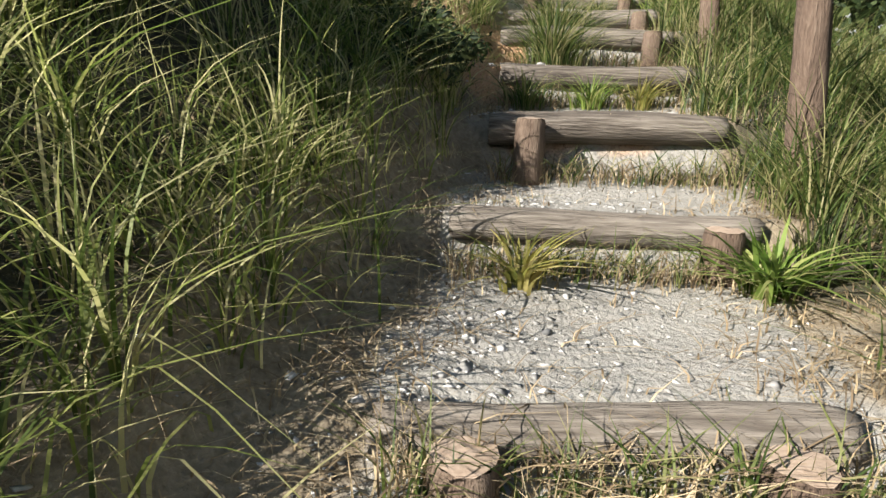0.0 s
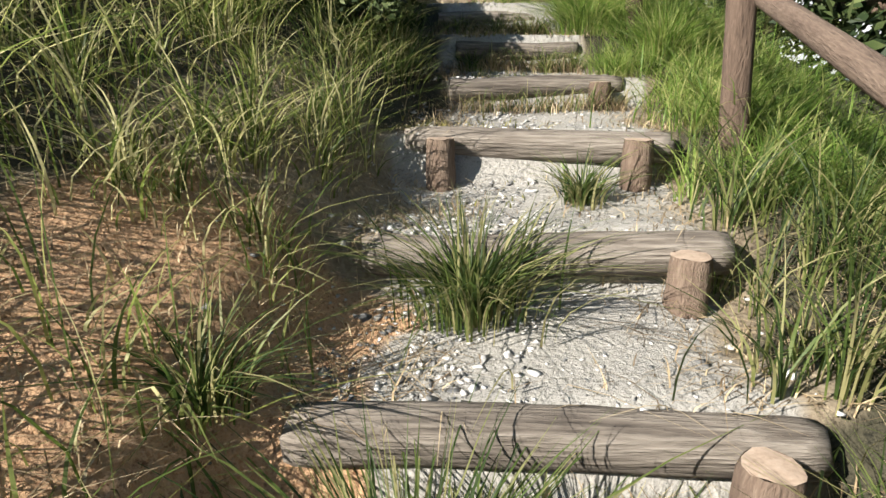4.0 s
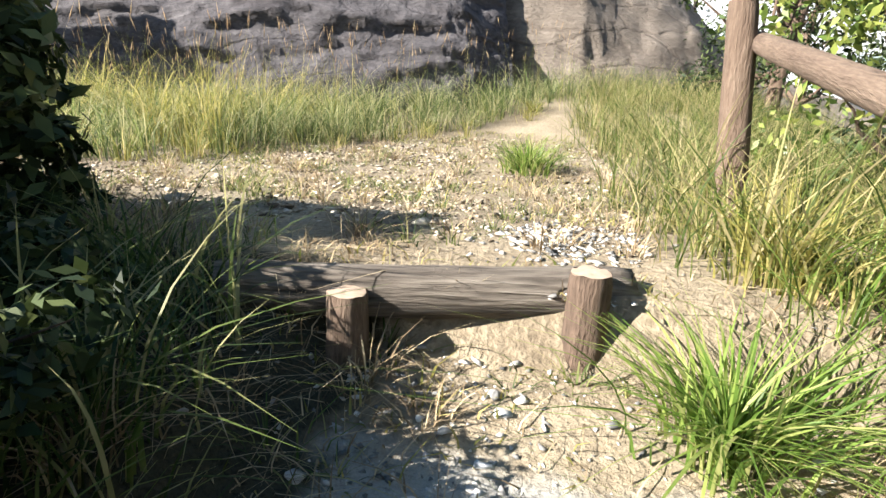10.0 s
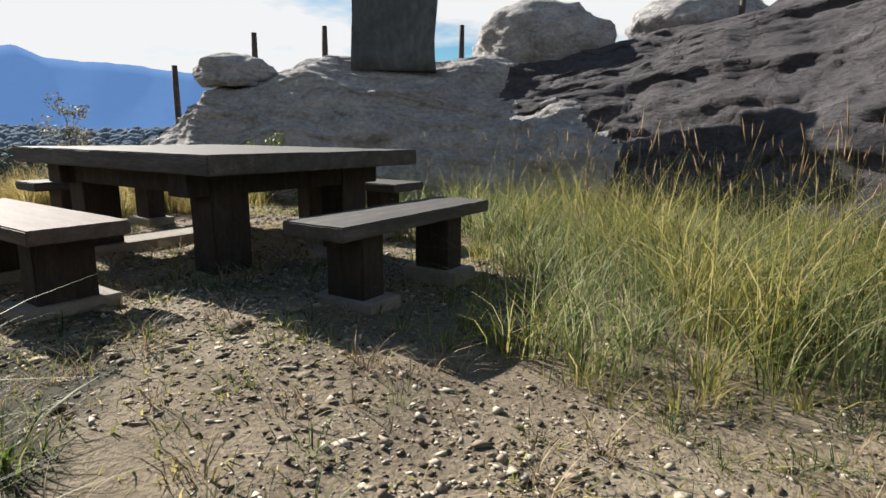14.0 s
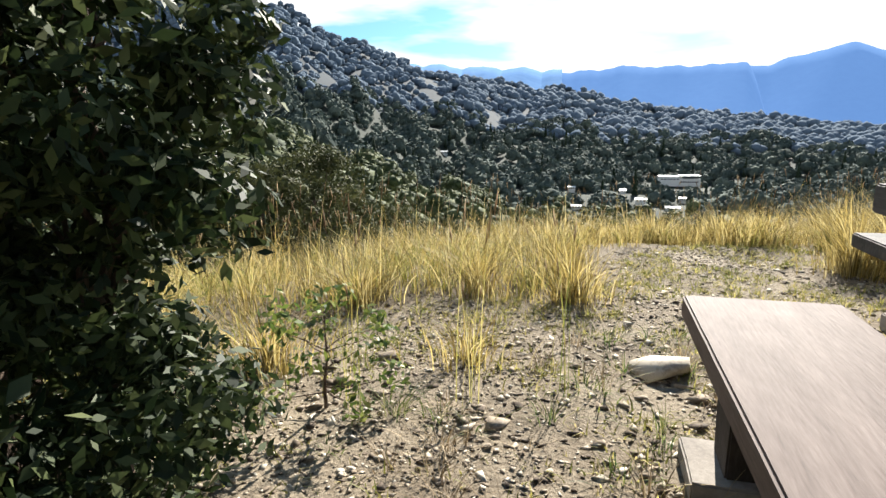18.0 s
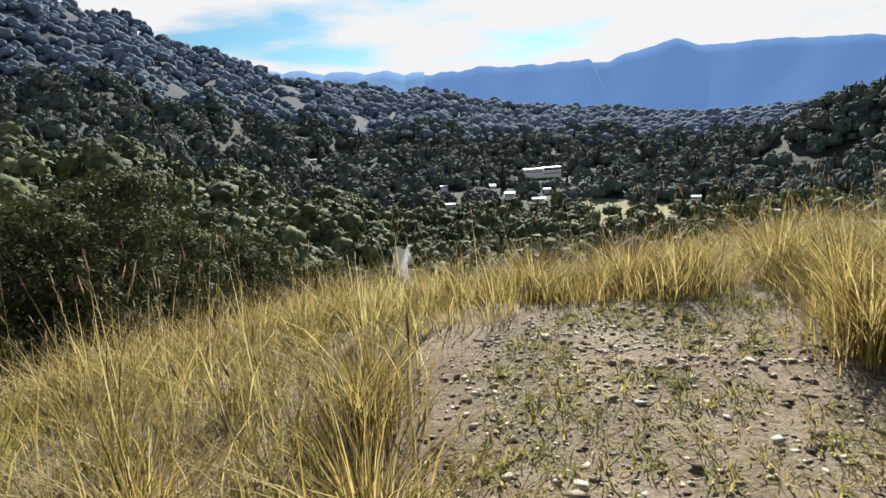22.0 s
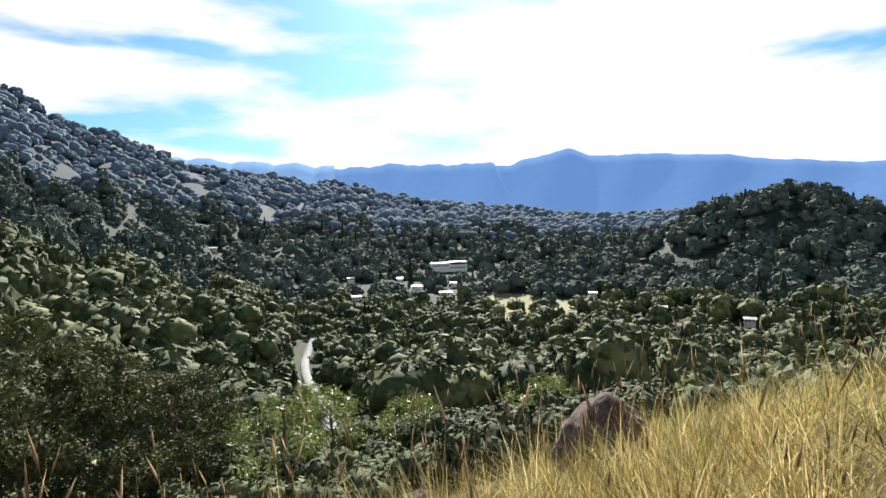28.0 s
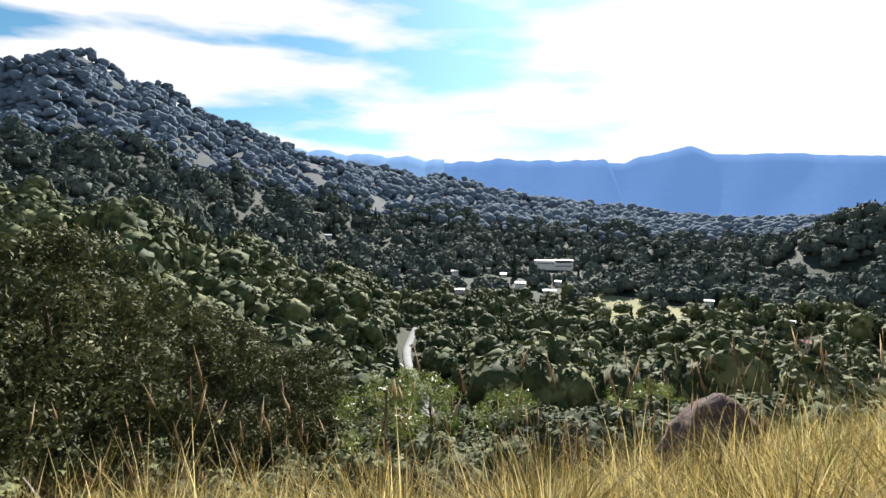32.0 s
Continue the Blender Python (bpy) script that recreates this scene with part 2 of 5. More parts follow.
STRAW = surface("straw_litter", [(0.14, 0.1, 0.06), (0.3, 0.22, 0.13), (0.45, 0.36, 0.23)], 2.0, 0.8, 0, island=0.6, thin=0.2)
SEED = surface("seed_heads", [(0.2, 0.13, 0.07), (0.33, 0.22, 0.12), (0.45, 0.34, 0.2)], 3.0, 0.8, 0, island=0.5, thin=0.3)
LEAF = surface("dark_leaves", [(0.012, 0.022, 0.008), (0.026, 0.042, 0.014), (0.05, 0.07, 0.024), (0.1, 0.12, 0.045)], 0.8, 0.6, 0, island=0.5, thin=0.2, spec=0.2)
BRIGHTLEAF = surface("bright_leaves", [(0.05, 0.085, 0.02), (0.1, 0.15, 0.03), (0.18, 0.22, 0.05), (0.28, 0.3, 0.08)], 0.8, 0.4, 0, island=0.5, thin=0.35, spec=0.45)
WOODS = surface("wood_crowns", [(0.014, 0.024, 0.013), (0.042, 0.06, 0.027), (0.12, 0.135, 0.058), (0.28, 0.27, 0.13)], 0.07, 0.8, 0, island=0.2, spec=0.15, fine=7)
CONIFER = surface("conifer_crowns", [(0.009, 0.018, 0.011), (0.022, 0.036, 0.02), (0.04, 0.055, 0.032)], 0.3, 0.85, 0.9, 0.5, island=0.35, spec=0.2, fine=8)
# Blue base stands for distance haze on the far mountains.
HAZERIDGE = surface("hazed_ridge", [(0.03, 0.05, 0.09), (0.04, 0.065, 0.11), (0.05, 0.08, 0.13)], 0.002, 1.0, 0.1, 8.0, spec=0.0, fine=10)
WALLPAINT = surface("pale_render", [(0.6, 0.6, 0.58), (0.7, 0.7, 0.68), (0.78, 0.78, 0.77)], 0.4, 0.85, 0.1, 0.02)
ROOFING = surface("pale_roof", [(0.5, 0.5, 0.5), (0.66, 0.66, 0.67), (0.78, 0.78, 0.8)], 0.5, 0.5, 0.1, 0.02)
REDROOF = surface("red_roof", [(0.16, 0.06, 0.05), (0.24, 0.1, 0.08), (0.3, 0.15, 0.12)], 0.5, 0.7, 0.1, 0.02)
PANE = surface("window_dark", [(0.02, 0.025, 0.03), (0.035, 0.04, 0.05), (0.05, 0.06, 0.07)], 0.5, 0.15, 0, spec=0.6)
ASPHALT = surface("pale_asphalt", [(0.16, 0.165, 0.175), (0.22, 0.225, 0.235), (0.28, 0.285, 0.295)], 0.3, 0.9, 0.2, 0.02)
FIELD = surface("mown_field", [(0.13, 0.14, 0.05), (0.22, 0.21, 0.1), (0.3, 0.28, 0.15)], 0.06, 0.95, 0.4, 0.3, fine=9)
TWIG = surface("bleached_branch", [(0.25, 0.23, 0.21), (0.4, 0.38, 0.36), (0.52, 0.5, 0.48)], 12.0, 0.9, 0.5, 0.004)


def masked(base, layers):
    """Lays other grounds over a material where the mesh's named masks say so, with ragged borders."""
    n, l = base.node_tree.nodes, base.node_tree.links
    p = n["Principled BSDF"]
    socket = p.inputs["Base Color"].links[0].from_socket
    tc, rag, fine = n.new("ShaderNodeTexCoord"), n.new("ShaderNodeTexNoise"), n.new("ShaderNodeTexNoise")
    rag.inputs["Scale"].default_value, rag.inputs["Detail"].default_value = 5.0, 8.0
    fine.inputs["Scale"].default_value, fine.inputs["Detail"].default_value, fine.inputs["Roughness"].default_value = 55.0, 4.0, 0.7
    l.new(tc.outputs["Object"], rag.inputs["Vector"])
    l.new(tc.outputs["Object"], fine.inputs["Vector"])
    for name, colours in layers:
        at, add, edge, mix, ramp = n.new("ShaderNodeAttribute"), n.new("ShaderNodeMath"), n.new("ShaderNodeMapRange"), n.new("ShaderNodeMix"), n.new("ShaderNodeValToRGB")
        at.attribute_name = name
        add.operation = "ADD"
        edge.inputs["From Min"].default_value, edge.inputs["From Max"].default_value = 0.85, 1.15
        mix.data_type = "RGBA"
        for i, c in enumerate(colours):
            e = ramp.color_ramp.elements[i] if i < 2 else ramp.color_ramp.elements.new(0.5)
            e.color = (*c, 1)
        for i in range(len(colours)):
            ramp.color_ramp.elements[i].position = 0.3 + 0.4 * i / (len(colours) - 1)
        l.new(at.outputs["Fac"], add.inputs[0])
        l.new(rag.outputs["Fac"], add.inputs[1])
        l.new(add.outputs[0], edge.inputs["Value"])
        l.new(fine.outputs["Fac"], ramp.inputs["Fac"])
        l.new(edge.outputs["Result"], mix.inputs["Factor"])
        l.new(socket, mix.inputs["A"])
        l.new(ramp.outputs["Color"], mix.inputs["B"])
        socket = mix.outputs["Result"]
    l.new(socket, p.inputs["Base Color"])


# The last, near-black layer puts the left bank's shade into the ground colour.
masked(EARTH, [("grit", [(0.15, 0.138, 0.12), (0.225, 0.21, 0.188), (0.3, 0.286, 0.262)]), ("clay", [(0.16, 0.07, 0.035), (0.33, 0.17, 0.085), (0.44, 0.28, 0.165)]), ("shade_soil", [(0.008, 0.008, 0.005), (0.022, 0.02, 0.012), (0.05, 0.045, 0.028)])])


# ---- builders ----
rng = np.random.default_rng(7)


def part(name, bm, material, parent=None, label="", smooth=True):
    """Links a bmesh as one mesh object, under a thing where one is given."""
    me = bpy.data.meshes.new(name)
    bm.to_mesh(me)
    bm.free()
    me.materials.append(material)
    if smooth:
        me.polygons.foreach_set("use_smooth", [True] * len(me.polygons))
    ob = new(name, me)
    if parent:
        ob.parent = parent
    if label:
        ob["label"] = label
    return ob


def mesh_of(name, verts, faces, material, smooth=False):
    """One mesh object from arrays of points and of faces that all have the same number of corners."""
    verts, faces = np.asarray(verts, dtype=np.float32), np.asarray(faces, dtype=np.int32)
    me = bpy.data.meshes.new(name)
    me.vertices.add(len(verts))
    me.vertices.foreach_set("co", verts.ravel())
    me.loops.add(faces.size)
    me.loops.foreach_set("vertex_index", faces.ravel())
    me.polygons.add(len(faces))
    me.polygons.foreach_set("loop_start", np.arange(0, faces.size, faces.shape[1], dtype=np.int32))
    if smooth:
        me.polygons.foreach_set("use_smooth", np.ones(len(faces), dtype=bool))
    me.update(calc_edges=True)
    me.materials.append(material)
    return new(name, me)


def template(kind="ico", level=1):
    """Points and triangles of a small sphere."""
    bm = bmesh.new()
    bmesh.ops.create_icosphere(bm, subdivisions=level, radius=1)
    v, f = np.array([p.co[:] for p in bm.verts]), np.array([[q.index for q in g.verts] for g in bm.faces])
    bm.free()
    return v, f


def scatter(name, shapes, which, places, scales, turns, material, tilt=0.0, smooth=False):
    """Many copies of small shapes joined into one mesh: scales is n x 3, turns about z in radians."""
    vs, fs, base = [], [], 0
    for k, (v, f) in enumerate(shapes):
        idx = np.nonzero(which == k)[0]
        if not len(idx):
            continue
        c, s = np.cos(turns[idx])[:, None], np.sin(turns[idx])[:, None]
        p = v[None] * scales[idx][:, None, :]
        if tilt:
            a = rng.normal(0, tilt, (len(idx), 1))
            y, z = p[..., 1] * np.cos(a) - p[..., 2] * np.sin(a), p[..., 1] * np.sin(a) + p[..., 2] * np.cos(a)
            p = np.stack([p[..., 0], y, z], -1)
        p = np.stack([p[..., 0] * c - p[..., 1] * s, p[..., 0] * s + p[..., 1] * c, p[..., 2]], -1) + places[idx][:, None, :]
        vs.append(p.reshape(-1, 3))
        fs.append((f[None] + (base + np.arange(len(idx)) * len(v))[:, None, None]).reshape(-1, f.shape[1]))
        base += len(idx) * len(v)
    return mesh_of(name, np.concatenate(vs), np.concatenate(fs), material, smooth)


def blades(places, heights, width, lean, turns=None, segments=5, droop=0.6):
    """Curved, tapered ribbons of grass: points and quads."""
    n = len(places)
    turns = rng.uniform(0, 2 * math.pi, n) if turns is None else turns
    lean = np.abs(rng.normal(lean, lean * 0.45, n))
    s = np.linspace(0, 1, segments + 1)[None, :]
    bend = lean[:, None] * (s ** (1.6 + droop))
    run = heights[:, None] * bend
    rise = heights[:, None] * (s - 0.42 * np.minimum(lean, 1.5)[:, None] * s ** 2.4 * droop)
    cx, sx = np.cos(turns)[:, None], np.sin(turns)[:, None]
    sway = rng.normal(0, 0.05, (n, 1)) * heights[:, None] * s ** 2
    mid = np.stack([places[:, :1] + run * cx - sway * sx, places[:, 1:2] + run * sx + sway * cx, places[:, 2:3] + rise], -1)
    w = (width * rng.uniform(0.6, 1.3, n))[:, None] * (1 - s ** 2.2 * 0.94) * 0.5
    twist = turns[:, None] + math.pi / 2 + rng.normal(0, 0.5, (n, 1)) + s * rng.normal(0, 0.6, (n, 1))
    side = np.stack([np.cos(twist) * w, np.sin(twist) * w, 0 * w], -1)
    v = np.stack([mid - side, mid + side], 2).reshape(n, -1, 3)
    k = 2 * np.arange(segments)
    f = np.stack([k, k + 1, k + 3, k + 2], -1)
    faces = (f[None] + (np.arange(n) * 2 * (segments + 1))[:, None, None]).reshape(-1, 4)
    return v.reshape(-1, 3), faces


def stalks(places, heights, lean=0.18, head=0.13):
    """Thin upright stems that end in a narrow seed head."""
    v, f = blades(places, heights, 0.004, lean, segments=4, droop=0.2)
    tips = v.reshape(len(places), -1, 3)[:, -1]
    below = v.reshape(len(places), -1, 3)[:, -5]
    d = tips - below
    d /= np.linalg.norm(d, axis=1, keepdims=True) + 1e-6
    h = heights[:, None] * head * rng.uniform(0.6, 1.3, (len(places), 1))
    side = np.cross(d, rng.normal(0, 1, (len(places), 3)))
    side /= np.linalg.norm(side, axis=1, keepdims=True) + 1e-6
    up = np.cross(d, side)
    r = 0.0045
    ring = np.stack([tips - d * h * 0.3, tips + d * h * 0.2 + side * r, tips + d * h * 0.2 - side * r * 0.5 + up * r, tips + d * h * 0.2 - side * r * 0.5 - up * r, tips + d * h], 1)
    g = np.array([[0, 1, 2, 2], [0, 2, 3, 3], [0, 3, 1, 1], [4, 2, 1, 1], [4, 3, 2, 2], [4, 1, 3, 3]])
    tri = g[:, :3]
    return (v, f), (ring.reshape(-1, 3), (tri[None] + (np.arange(len(places)) * 5)[:, None, None]).reshape(-1, 3))


# ---- the lie of the land ----
LOG_Y = (-8.66, -7.63, -6.85, -5.86, -5.03, -4.28, -3.42, -2.42, -1.55, -0.62, 0.24)
LOG_Z = (-2.77, -2.54, -2.19, -1.89, -1.56, -1.31, -1.02, -0.78, -0.46, -0.12, 0.17)
LOGS = [(-0.58, 0.98), (-0.38, 1.14), (-0.21, 1.16), (-0.09, 1.2), (0.0, 1.3), (0.1, 1.3), (0.19, 1.28), (0.33, 1.12), (0.3, 0.95), (0.18, 1.0), (-0.42, 1.14)]
EDGE_R = np.array([0.0, 40.0, 110.0, 220.0, 400.0, 620.0, 900.0, 1300.0, 1900.0, 4500.0])
LAND = {
    40: (-6, -16, -30, -40, -40, -35, -30),
    70: (-10, -35, -50, -55, -50, -40, -20),
    88: (-14, -40, -58, -58, -40, -20, -10),
    110: (-14, -42, -60, -60, -52, -25, -8),
    124: (-14, -43, -61, -61, -56, -10, 28),
    138: (-14, -43, -59, -59, -42, 12, 84),
    148: (-14, -42, -38, -47, -26, 34, 124),
    157: (-13, -38, -22, -28, 2, 62, 188),
    163: (-12, -31, -13, -14, 16, 96, 252),
    169: (-11, -26, -8, -6, 28, 118, 300),
    175: (-10, -23, -6, -3, 32, 100, 262),
    184: (-10, -20, -4, 1, 28, 70, 150),
    205: (-8, -12, -5, 10, 30, 60, 120),
    240: (-8, -14, -20, -20, -10, 0, 20),
}
AZ = np.array([0, *LAND, 300, 360], dtype=float)
ZS = np.array([(-3, -8, -16, -24, -28, -30, -30), *LAND.values(), (-6, -12, -20, -24, -26, -28, -30), (-3, -8, -16, -24, -28, -30, -30)], dtype=float)
VIEW = np.array([-8.0, -3.4])


def smooth(a, b, x):
    t = np.clip((np.asarray(x, float) - a) / (b - a), 0, 1)
    return t * t * (3 - 2 * t)


def waves(x, y, size, seed=0):
    """Cheap smooth noise between -1 and 1, from crossed waves."""
    x, y = np.asarray(x, float) / size, np.asarray(y, float) / size
    out = 0
    for k in range(5):
        a = 1.7 * k + seed * 2.31
        out = out + np.sin((x * math.cos(a) + y * math.sin(a)) * (1.0 + 0.37 * k) * 2.2 + a * 3.1 + 1.3 * np.sin(y * 0.9 - x * 0.7 * k + a))
    return out / 3.4


def far_height(x, y):
    dx, dy = np.asarray(x, float) - VIEW[0], np.asarray(y, float) - VIEW[1]
    r, az = np.hypot(dx, dy), np.degrees(np.arctan2(-dx, dy)) % 360
    i = np.clip(np.searchsorted(AZ, az, side="right") - 1, 0, len(AZ) - 2)
    f = (az - AZ[i]) / (AZ[i + 1] - AZ[i])
    f = f * f * (3 - 2 * f)
    cols = np.concatenate([np.zeros((len(AZ), 1)), ZS, ZS[:, -1:] * 0.35, ZS[:, -1:] * 0.0 - 30], 1)
    rr = np.clip(r, 0.1, 4400)
    j = np.clip(np.searchsorted(EDGE_R, rr, side="right") - 1, 0, len(EDGE_R) - 2)
    g = (rr - EDGE_R[j]) / (EDGE_R[j + 1] - EDGE_R[j])
    z = (cols[i, j] * (1 - f) + cols[i + 1, j] * f) * (1 - g) + (cols[i, j + 1] * (1 - f) + cols[i + 1, j + 1] * f) * g
    amp = np.clip(r * 0.012, 0, 16)
    z = z + amp * (waves(x, y, 90.0, 3) * 0.6 + waves(x, y, 34.0, 5) * 0.35) * smooth(60, 200, r)
    spur = np.sin(az * 0.72 + rr / 95.0) + 0.5 * np.sin(az * 1.5 - rr / 60.0 + 1.0)
    z = z + spur * np.clip(rr * 0.015, 0, 11) * smooth(70, 190, rr) * smooth(134, 146, az) * smooth(205, 186, az) * smooth(1250, 900, rr)
    hill = np.exp(-(((x + 655) / 105) ** 2 + ((y + 62) / 115) ** 2) ** 1.1)
    return z + hill * 56


YS, TOPS = np.array((-11.0, *LOG_Y)), np.array((-3.5, *LOG_Z))


def stair_line(y):
    return np.interp(y, YS, TOPS) - 0.06


def middle(y):
    """The middle line of the stairway, across x."""
    return np.interp(y, LOG_Y, [c for c, _ in LOGS[:-1]] + [0.0])


def height(x, y):
    """The ground under a place, in metres."""
    x, y = np.asarray(x, float), np.asarray(y, float)
    centre = middle(y)
    zs = stair_line(y)
    k = np.clip(np.searchsorted(YS, y, side="right") - 1, 0, len(YS) - 2)
    u = (y - YS[k]) / (YS[k + 1] - YS[k])
    inside = 1 - smooth(0.62, 0.95, np.abs(x - centre))
    step = np.where((y < LOG_Y[-1]) & (y > LOG_Y[0]), TOPS[k] - 0.014 + 0.5 * np.maximum(0, u - 0.5) * (TOPS[k + 1] - TOPS[k]), zs)
    path = zs * (1 - inside) + step * inside
    bank = zs + 0.5 * np.maximum(0, centre - 0.75 - x) + 0.12 * smooth(0.6, 1.0, centre - x)
    bank = np.where(x < centre, np.minimum(bank, np.maximum(0.02, zs)), bank)
    fall = 0.30 * np.maximum(0, x - centre - 1.15) + 0.03 * np.maximum(0, x - centre - 2.5) ** 1.5
    near = np.where(x < centre - 0.6, bank * (1 - inside) + path * inside, path) - fall
    near = np.where(y > 0.38, np.minimum(near, 0.14 * (1 - smooth(0.38, 2.2, y))), near)
    s = -(0.3 * x + 0.95 * y)
    over = np.maximum(s - 5.6 - 0.55 * smooth(-10.2, -8.9, x), np.where(x > -8.2, -y - 4.2 - 0.10 * (x + 5), -9))
    over = np.where((x > -3.0), -9, over)
    over = np.maximum(over, (-x - 11.6) * 0.8 - np.maximum(0, y - 1) * 2)
    over = np.maximum(over, 0)
    near = near - np.minimum(0.10 * over ** 2, 0.46 * over)
    near = near + 0.012 * waves(x, y, 0.5, 1) + 0.02 * waves(x, y, 2.2, 2)
    rise = smooth(5.0, 9.0, y) * smooth(-9.5, -7.0, x) * 0.5
    near = near + rise
    r = np.hypot(x - VIEW[0], y - VIEW[1])
    rc = np.maximum(np.hypot(x + 4, y + 1) - 14, r - 16)
    w = smooth(0, 22, rc)
    return near * (1 - w) + (far_height(x, y)) * w


def axis(lo, hi, step, ends):
    mid = np.arange(lo, hi + step / 2, step)
    grow, out, d = step, [], 0.0
    while d < ends:
        grow *= 1.115
        d += grow
        out.append(d)
    out = np.array(out)
    return np.concatenate([lo - out[::-1], mid, hi + out])


gx, gy = axis(-11.5, 2.6, 0.1, 4300), axis(-11.0, 6.0, 0.1, 4300)
GX, GY = np.meshgrid(gx, gy, indexing="ij")
gv = np.stack([GX.ravel(), GY.ravel(), height(GX.ravel(), GY.ravel())], -1)
nx, ny = len(gx), len(gy)
ii, jj = np.meshgrid(np.arange(nx - 1), np.arange(ny - 1), indexing="ij")
gf = np.stack([ii * ny + jj, (ii + 1) * ny + jj, (ii + 1) * ny + jj + 1, ii * ny + jj + 1], -1).reshape(-1, 4)
ground = tagged(mesh_of("ground", gv, gf, EARTH, True), "stony brown hilltop earth falling to a wooded valley", "ground", kind="structure")
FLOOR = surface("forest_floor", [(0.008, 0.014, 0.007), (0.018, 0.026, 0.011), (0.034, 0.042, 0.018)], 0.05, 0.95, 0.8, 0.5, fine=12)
# Both hazy floors carry distance haze in their base colour.
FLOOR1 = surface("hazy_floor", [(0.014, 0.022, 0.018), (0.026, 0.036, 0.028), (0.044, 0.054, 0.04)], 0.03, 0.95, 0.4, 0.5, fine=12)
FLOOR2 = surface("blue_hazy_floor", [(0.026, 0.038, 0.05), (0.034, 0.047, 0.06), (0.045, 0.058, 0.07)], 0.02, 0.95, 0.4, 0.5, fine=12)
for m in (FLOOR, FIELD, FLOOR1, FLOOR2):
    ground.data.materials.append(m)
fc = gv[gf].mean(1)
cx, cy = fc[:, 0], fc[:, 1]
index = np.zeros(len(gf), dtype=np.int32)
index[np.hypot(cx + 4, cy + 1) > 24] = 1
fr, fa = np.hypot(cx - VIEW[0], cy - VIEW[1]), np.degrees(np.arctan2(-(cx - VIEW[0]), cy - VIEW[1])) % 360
# Painted haze sets in by two steps of floor colour with distance.
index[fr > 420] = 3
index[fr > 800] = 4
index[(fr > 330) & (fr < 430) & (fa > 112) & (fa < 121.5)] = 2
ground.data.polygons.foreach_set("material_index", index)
px, py = gv[:, 0], gv[:, 1]
off = px - middle(py) + 0.14 * waves(px, py, 0.45, 17) + 0.08 * waves(px, py, 0.17, 5)
masks = {
    "grit": (1 - smooth(0.4, 0.8, np.abs(off))) * smooth(0.05, -0.35, py) * smooth(-12, -11, py),
    "clay": np.maximum(smooth(-6.4, -5.9, py) * smooth(-4.1, -4.6, py) * smooth(-1.7, -1.3, off) * smooth(-0.35, -0.6, off), smooth(0.62, 0.4, np.hypot((px + 0.27) * 0.95, (py + 6.6) * 1.5) + 0.05 * waves(px, py, 0.3, 3)) * smooth(-6.88, -6.8, py)),
    # This mask paints the left bank's shade near-black, plus dark soil right and downslope.
    "shade_soil": np.maximum(np.maximum(smooth(-1.1, -1.8, off), np.maximum(smooth(-0.35, -0.75, off) * smooth(-3.6, -3.0, py), smooth(-0.85, -1.25, off) * smooth(-6.2, -6.7, py))) * smooth(0.6, 0.0, py) * smooth(-4.6, -4.0, px), smooth(0.5, 0.9, off) * smooth(1.5, 0.8, py)),
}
masks["shade_soil"] = np.maximum(masks["shade_soil"], smooth(6.5, 8.2, -(0.3 * px + 0.95 * py)) * smooth(-3.0, -4.0, px))
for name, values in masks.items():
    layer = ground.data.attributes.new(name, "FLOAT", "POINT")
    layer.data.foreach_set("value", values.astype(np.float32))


# ---- ridges beyond the valley, hazed by blue colour and glow ----
# Emission stands in for the air's haze over far mountains.
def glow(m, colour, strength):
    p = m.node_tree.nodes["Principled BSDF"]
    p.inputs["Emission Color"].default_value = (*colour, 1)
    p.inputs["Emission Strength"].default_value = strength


glow(HAZERIDGE, (0.048, 0.1, 0.215), 1.0)
# Grey-blue base and glow carry a thinner haze.
NEARRIDGE = surface("hazed_near_ridge", [(0.07, 0.13, 0.24), (0.1, 0.17, 0.29), (0.13, 0.2, 0.33)], 0.004, 1.0, 0.15, 6.0, spec=0.0)
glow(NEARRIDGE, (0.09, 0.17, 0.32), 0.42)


def ridge(name, yaw0, yaw1, dist, crest, rough, material, label):
    """A long mountain wall: crest gives its elevation in degrees along the way."""
    n, rows = 700, 9
    yaw = np.linspace(yaw0, yaw1, n)
    a = np.radians(yaw)
    base_top = np.tan(np.radians(crest(yaw))) * dist + 1.1
    jag = np.tan(np.radians(0.0 * yaw + rough * (0.5 * np.sin(yaw * 1.1) + 0.35 * np.sin(yaw * 2.3 + 1) + 0.2 * np.sin(yaw * 4.9 + 2)))) * dist
    top = base_top + jag
    pts = []
    for i in range(rows):
        f = i / (rows - 1)
        d = dist - 900 * (1 - f) + 25 * np.sin(yaw * 0.9 + i * 0.4)
        z = -60 + (base_top + 60) * f ** 1.15 + jag * f ** 6
        pts.append(np.stack([VIEW[0] - np.sin(a) * d, VIEW[1] + np.cos(a) * d, z], -1))
    pts.append(np.stack([VIEW[0] - np.sin(a) * (dist + 500), VIEW[1] + np.cos(a) * (dist + 500), top * 0 - 60], -1))
    v = np.stack(pts, 0).reshape(-1, 3)
    i, j = np.meshgrid(np.arange(rows), np.arange(n - 1), indexing="ij")
    f = np.stack([i * n + j, i * n + j + 1, (i + 1) * n + j + 1, (i + 1) * n + j], -1).reshape(-1, 4)
    return tagged(mesh_of(name, v, f, material, True), label, "mountain", kind="structure")


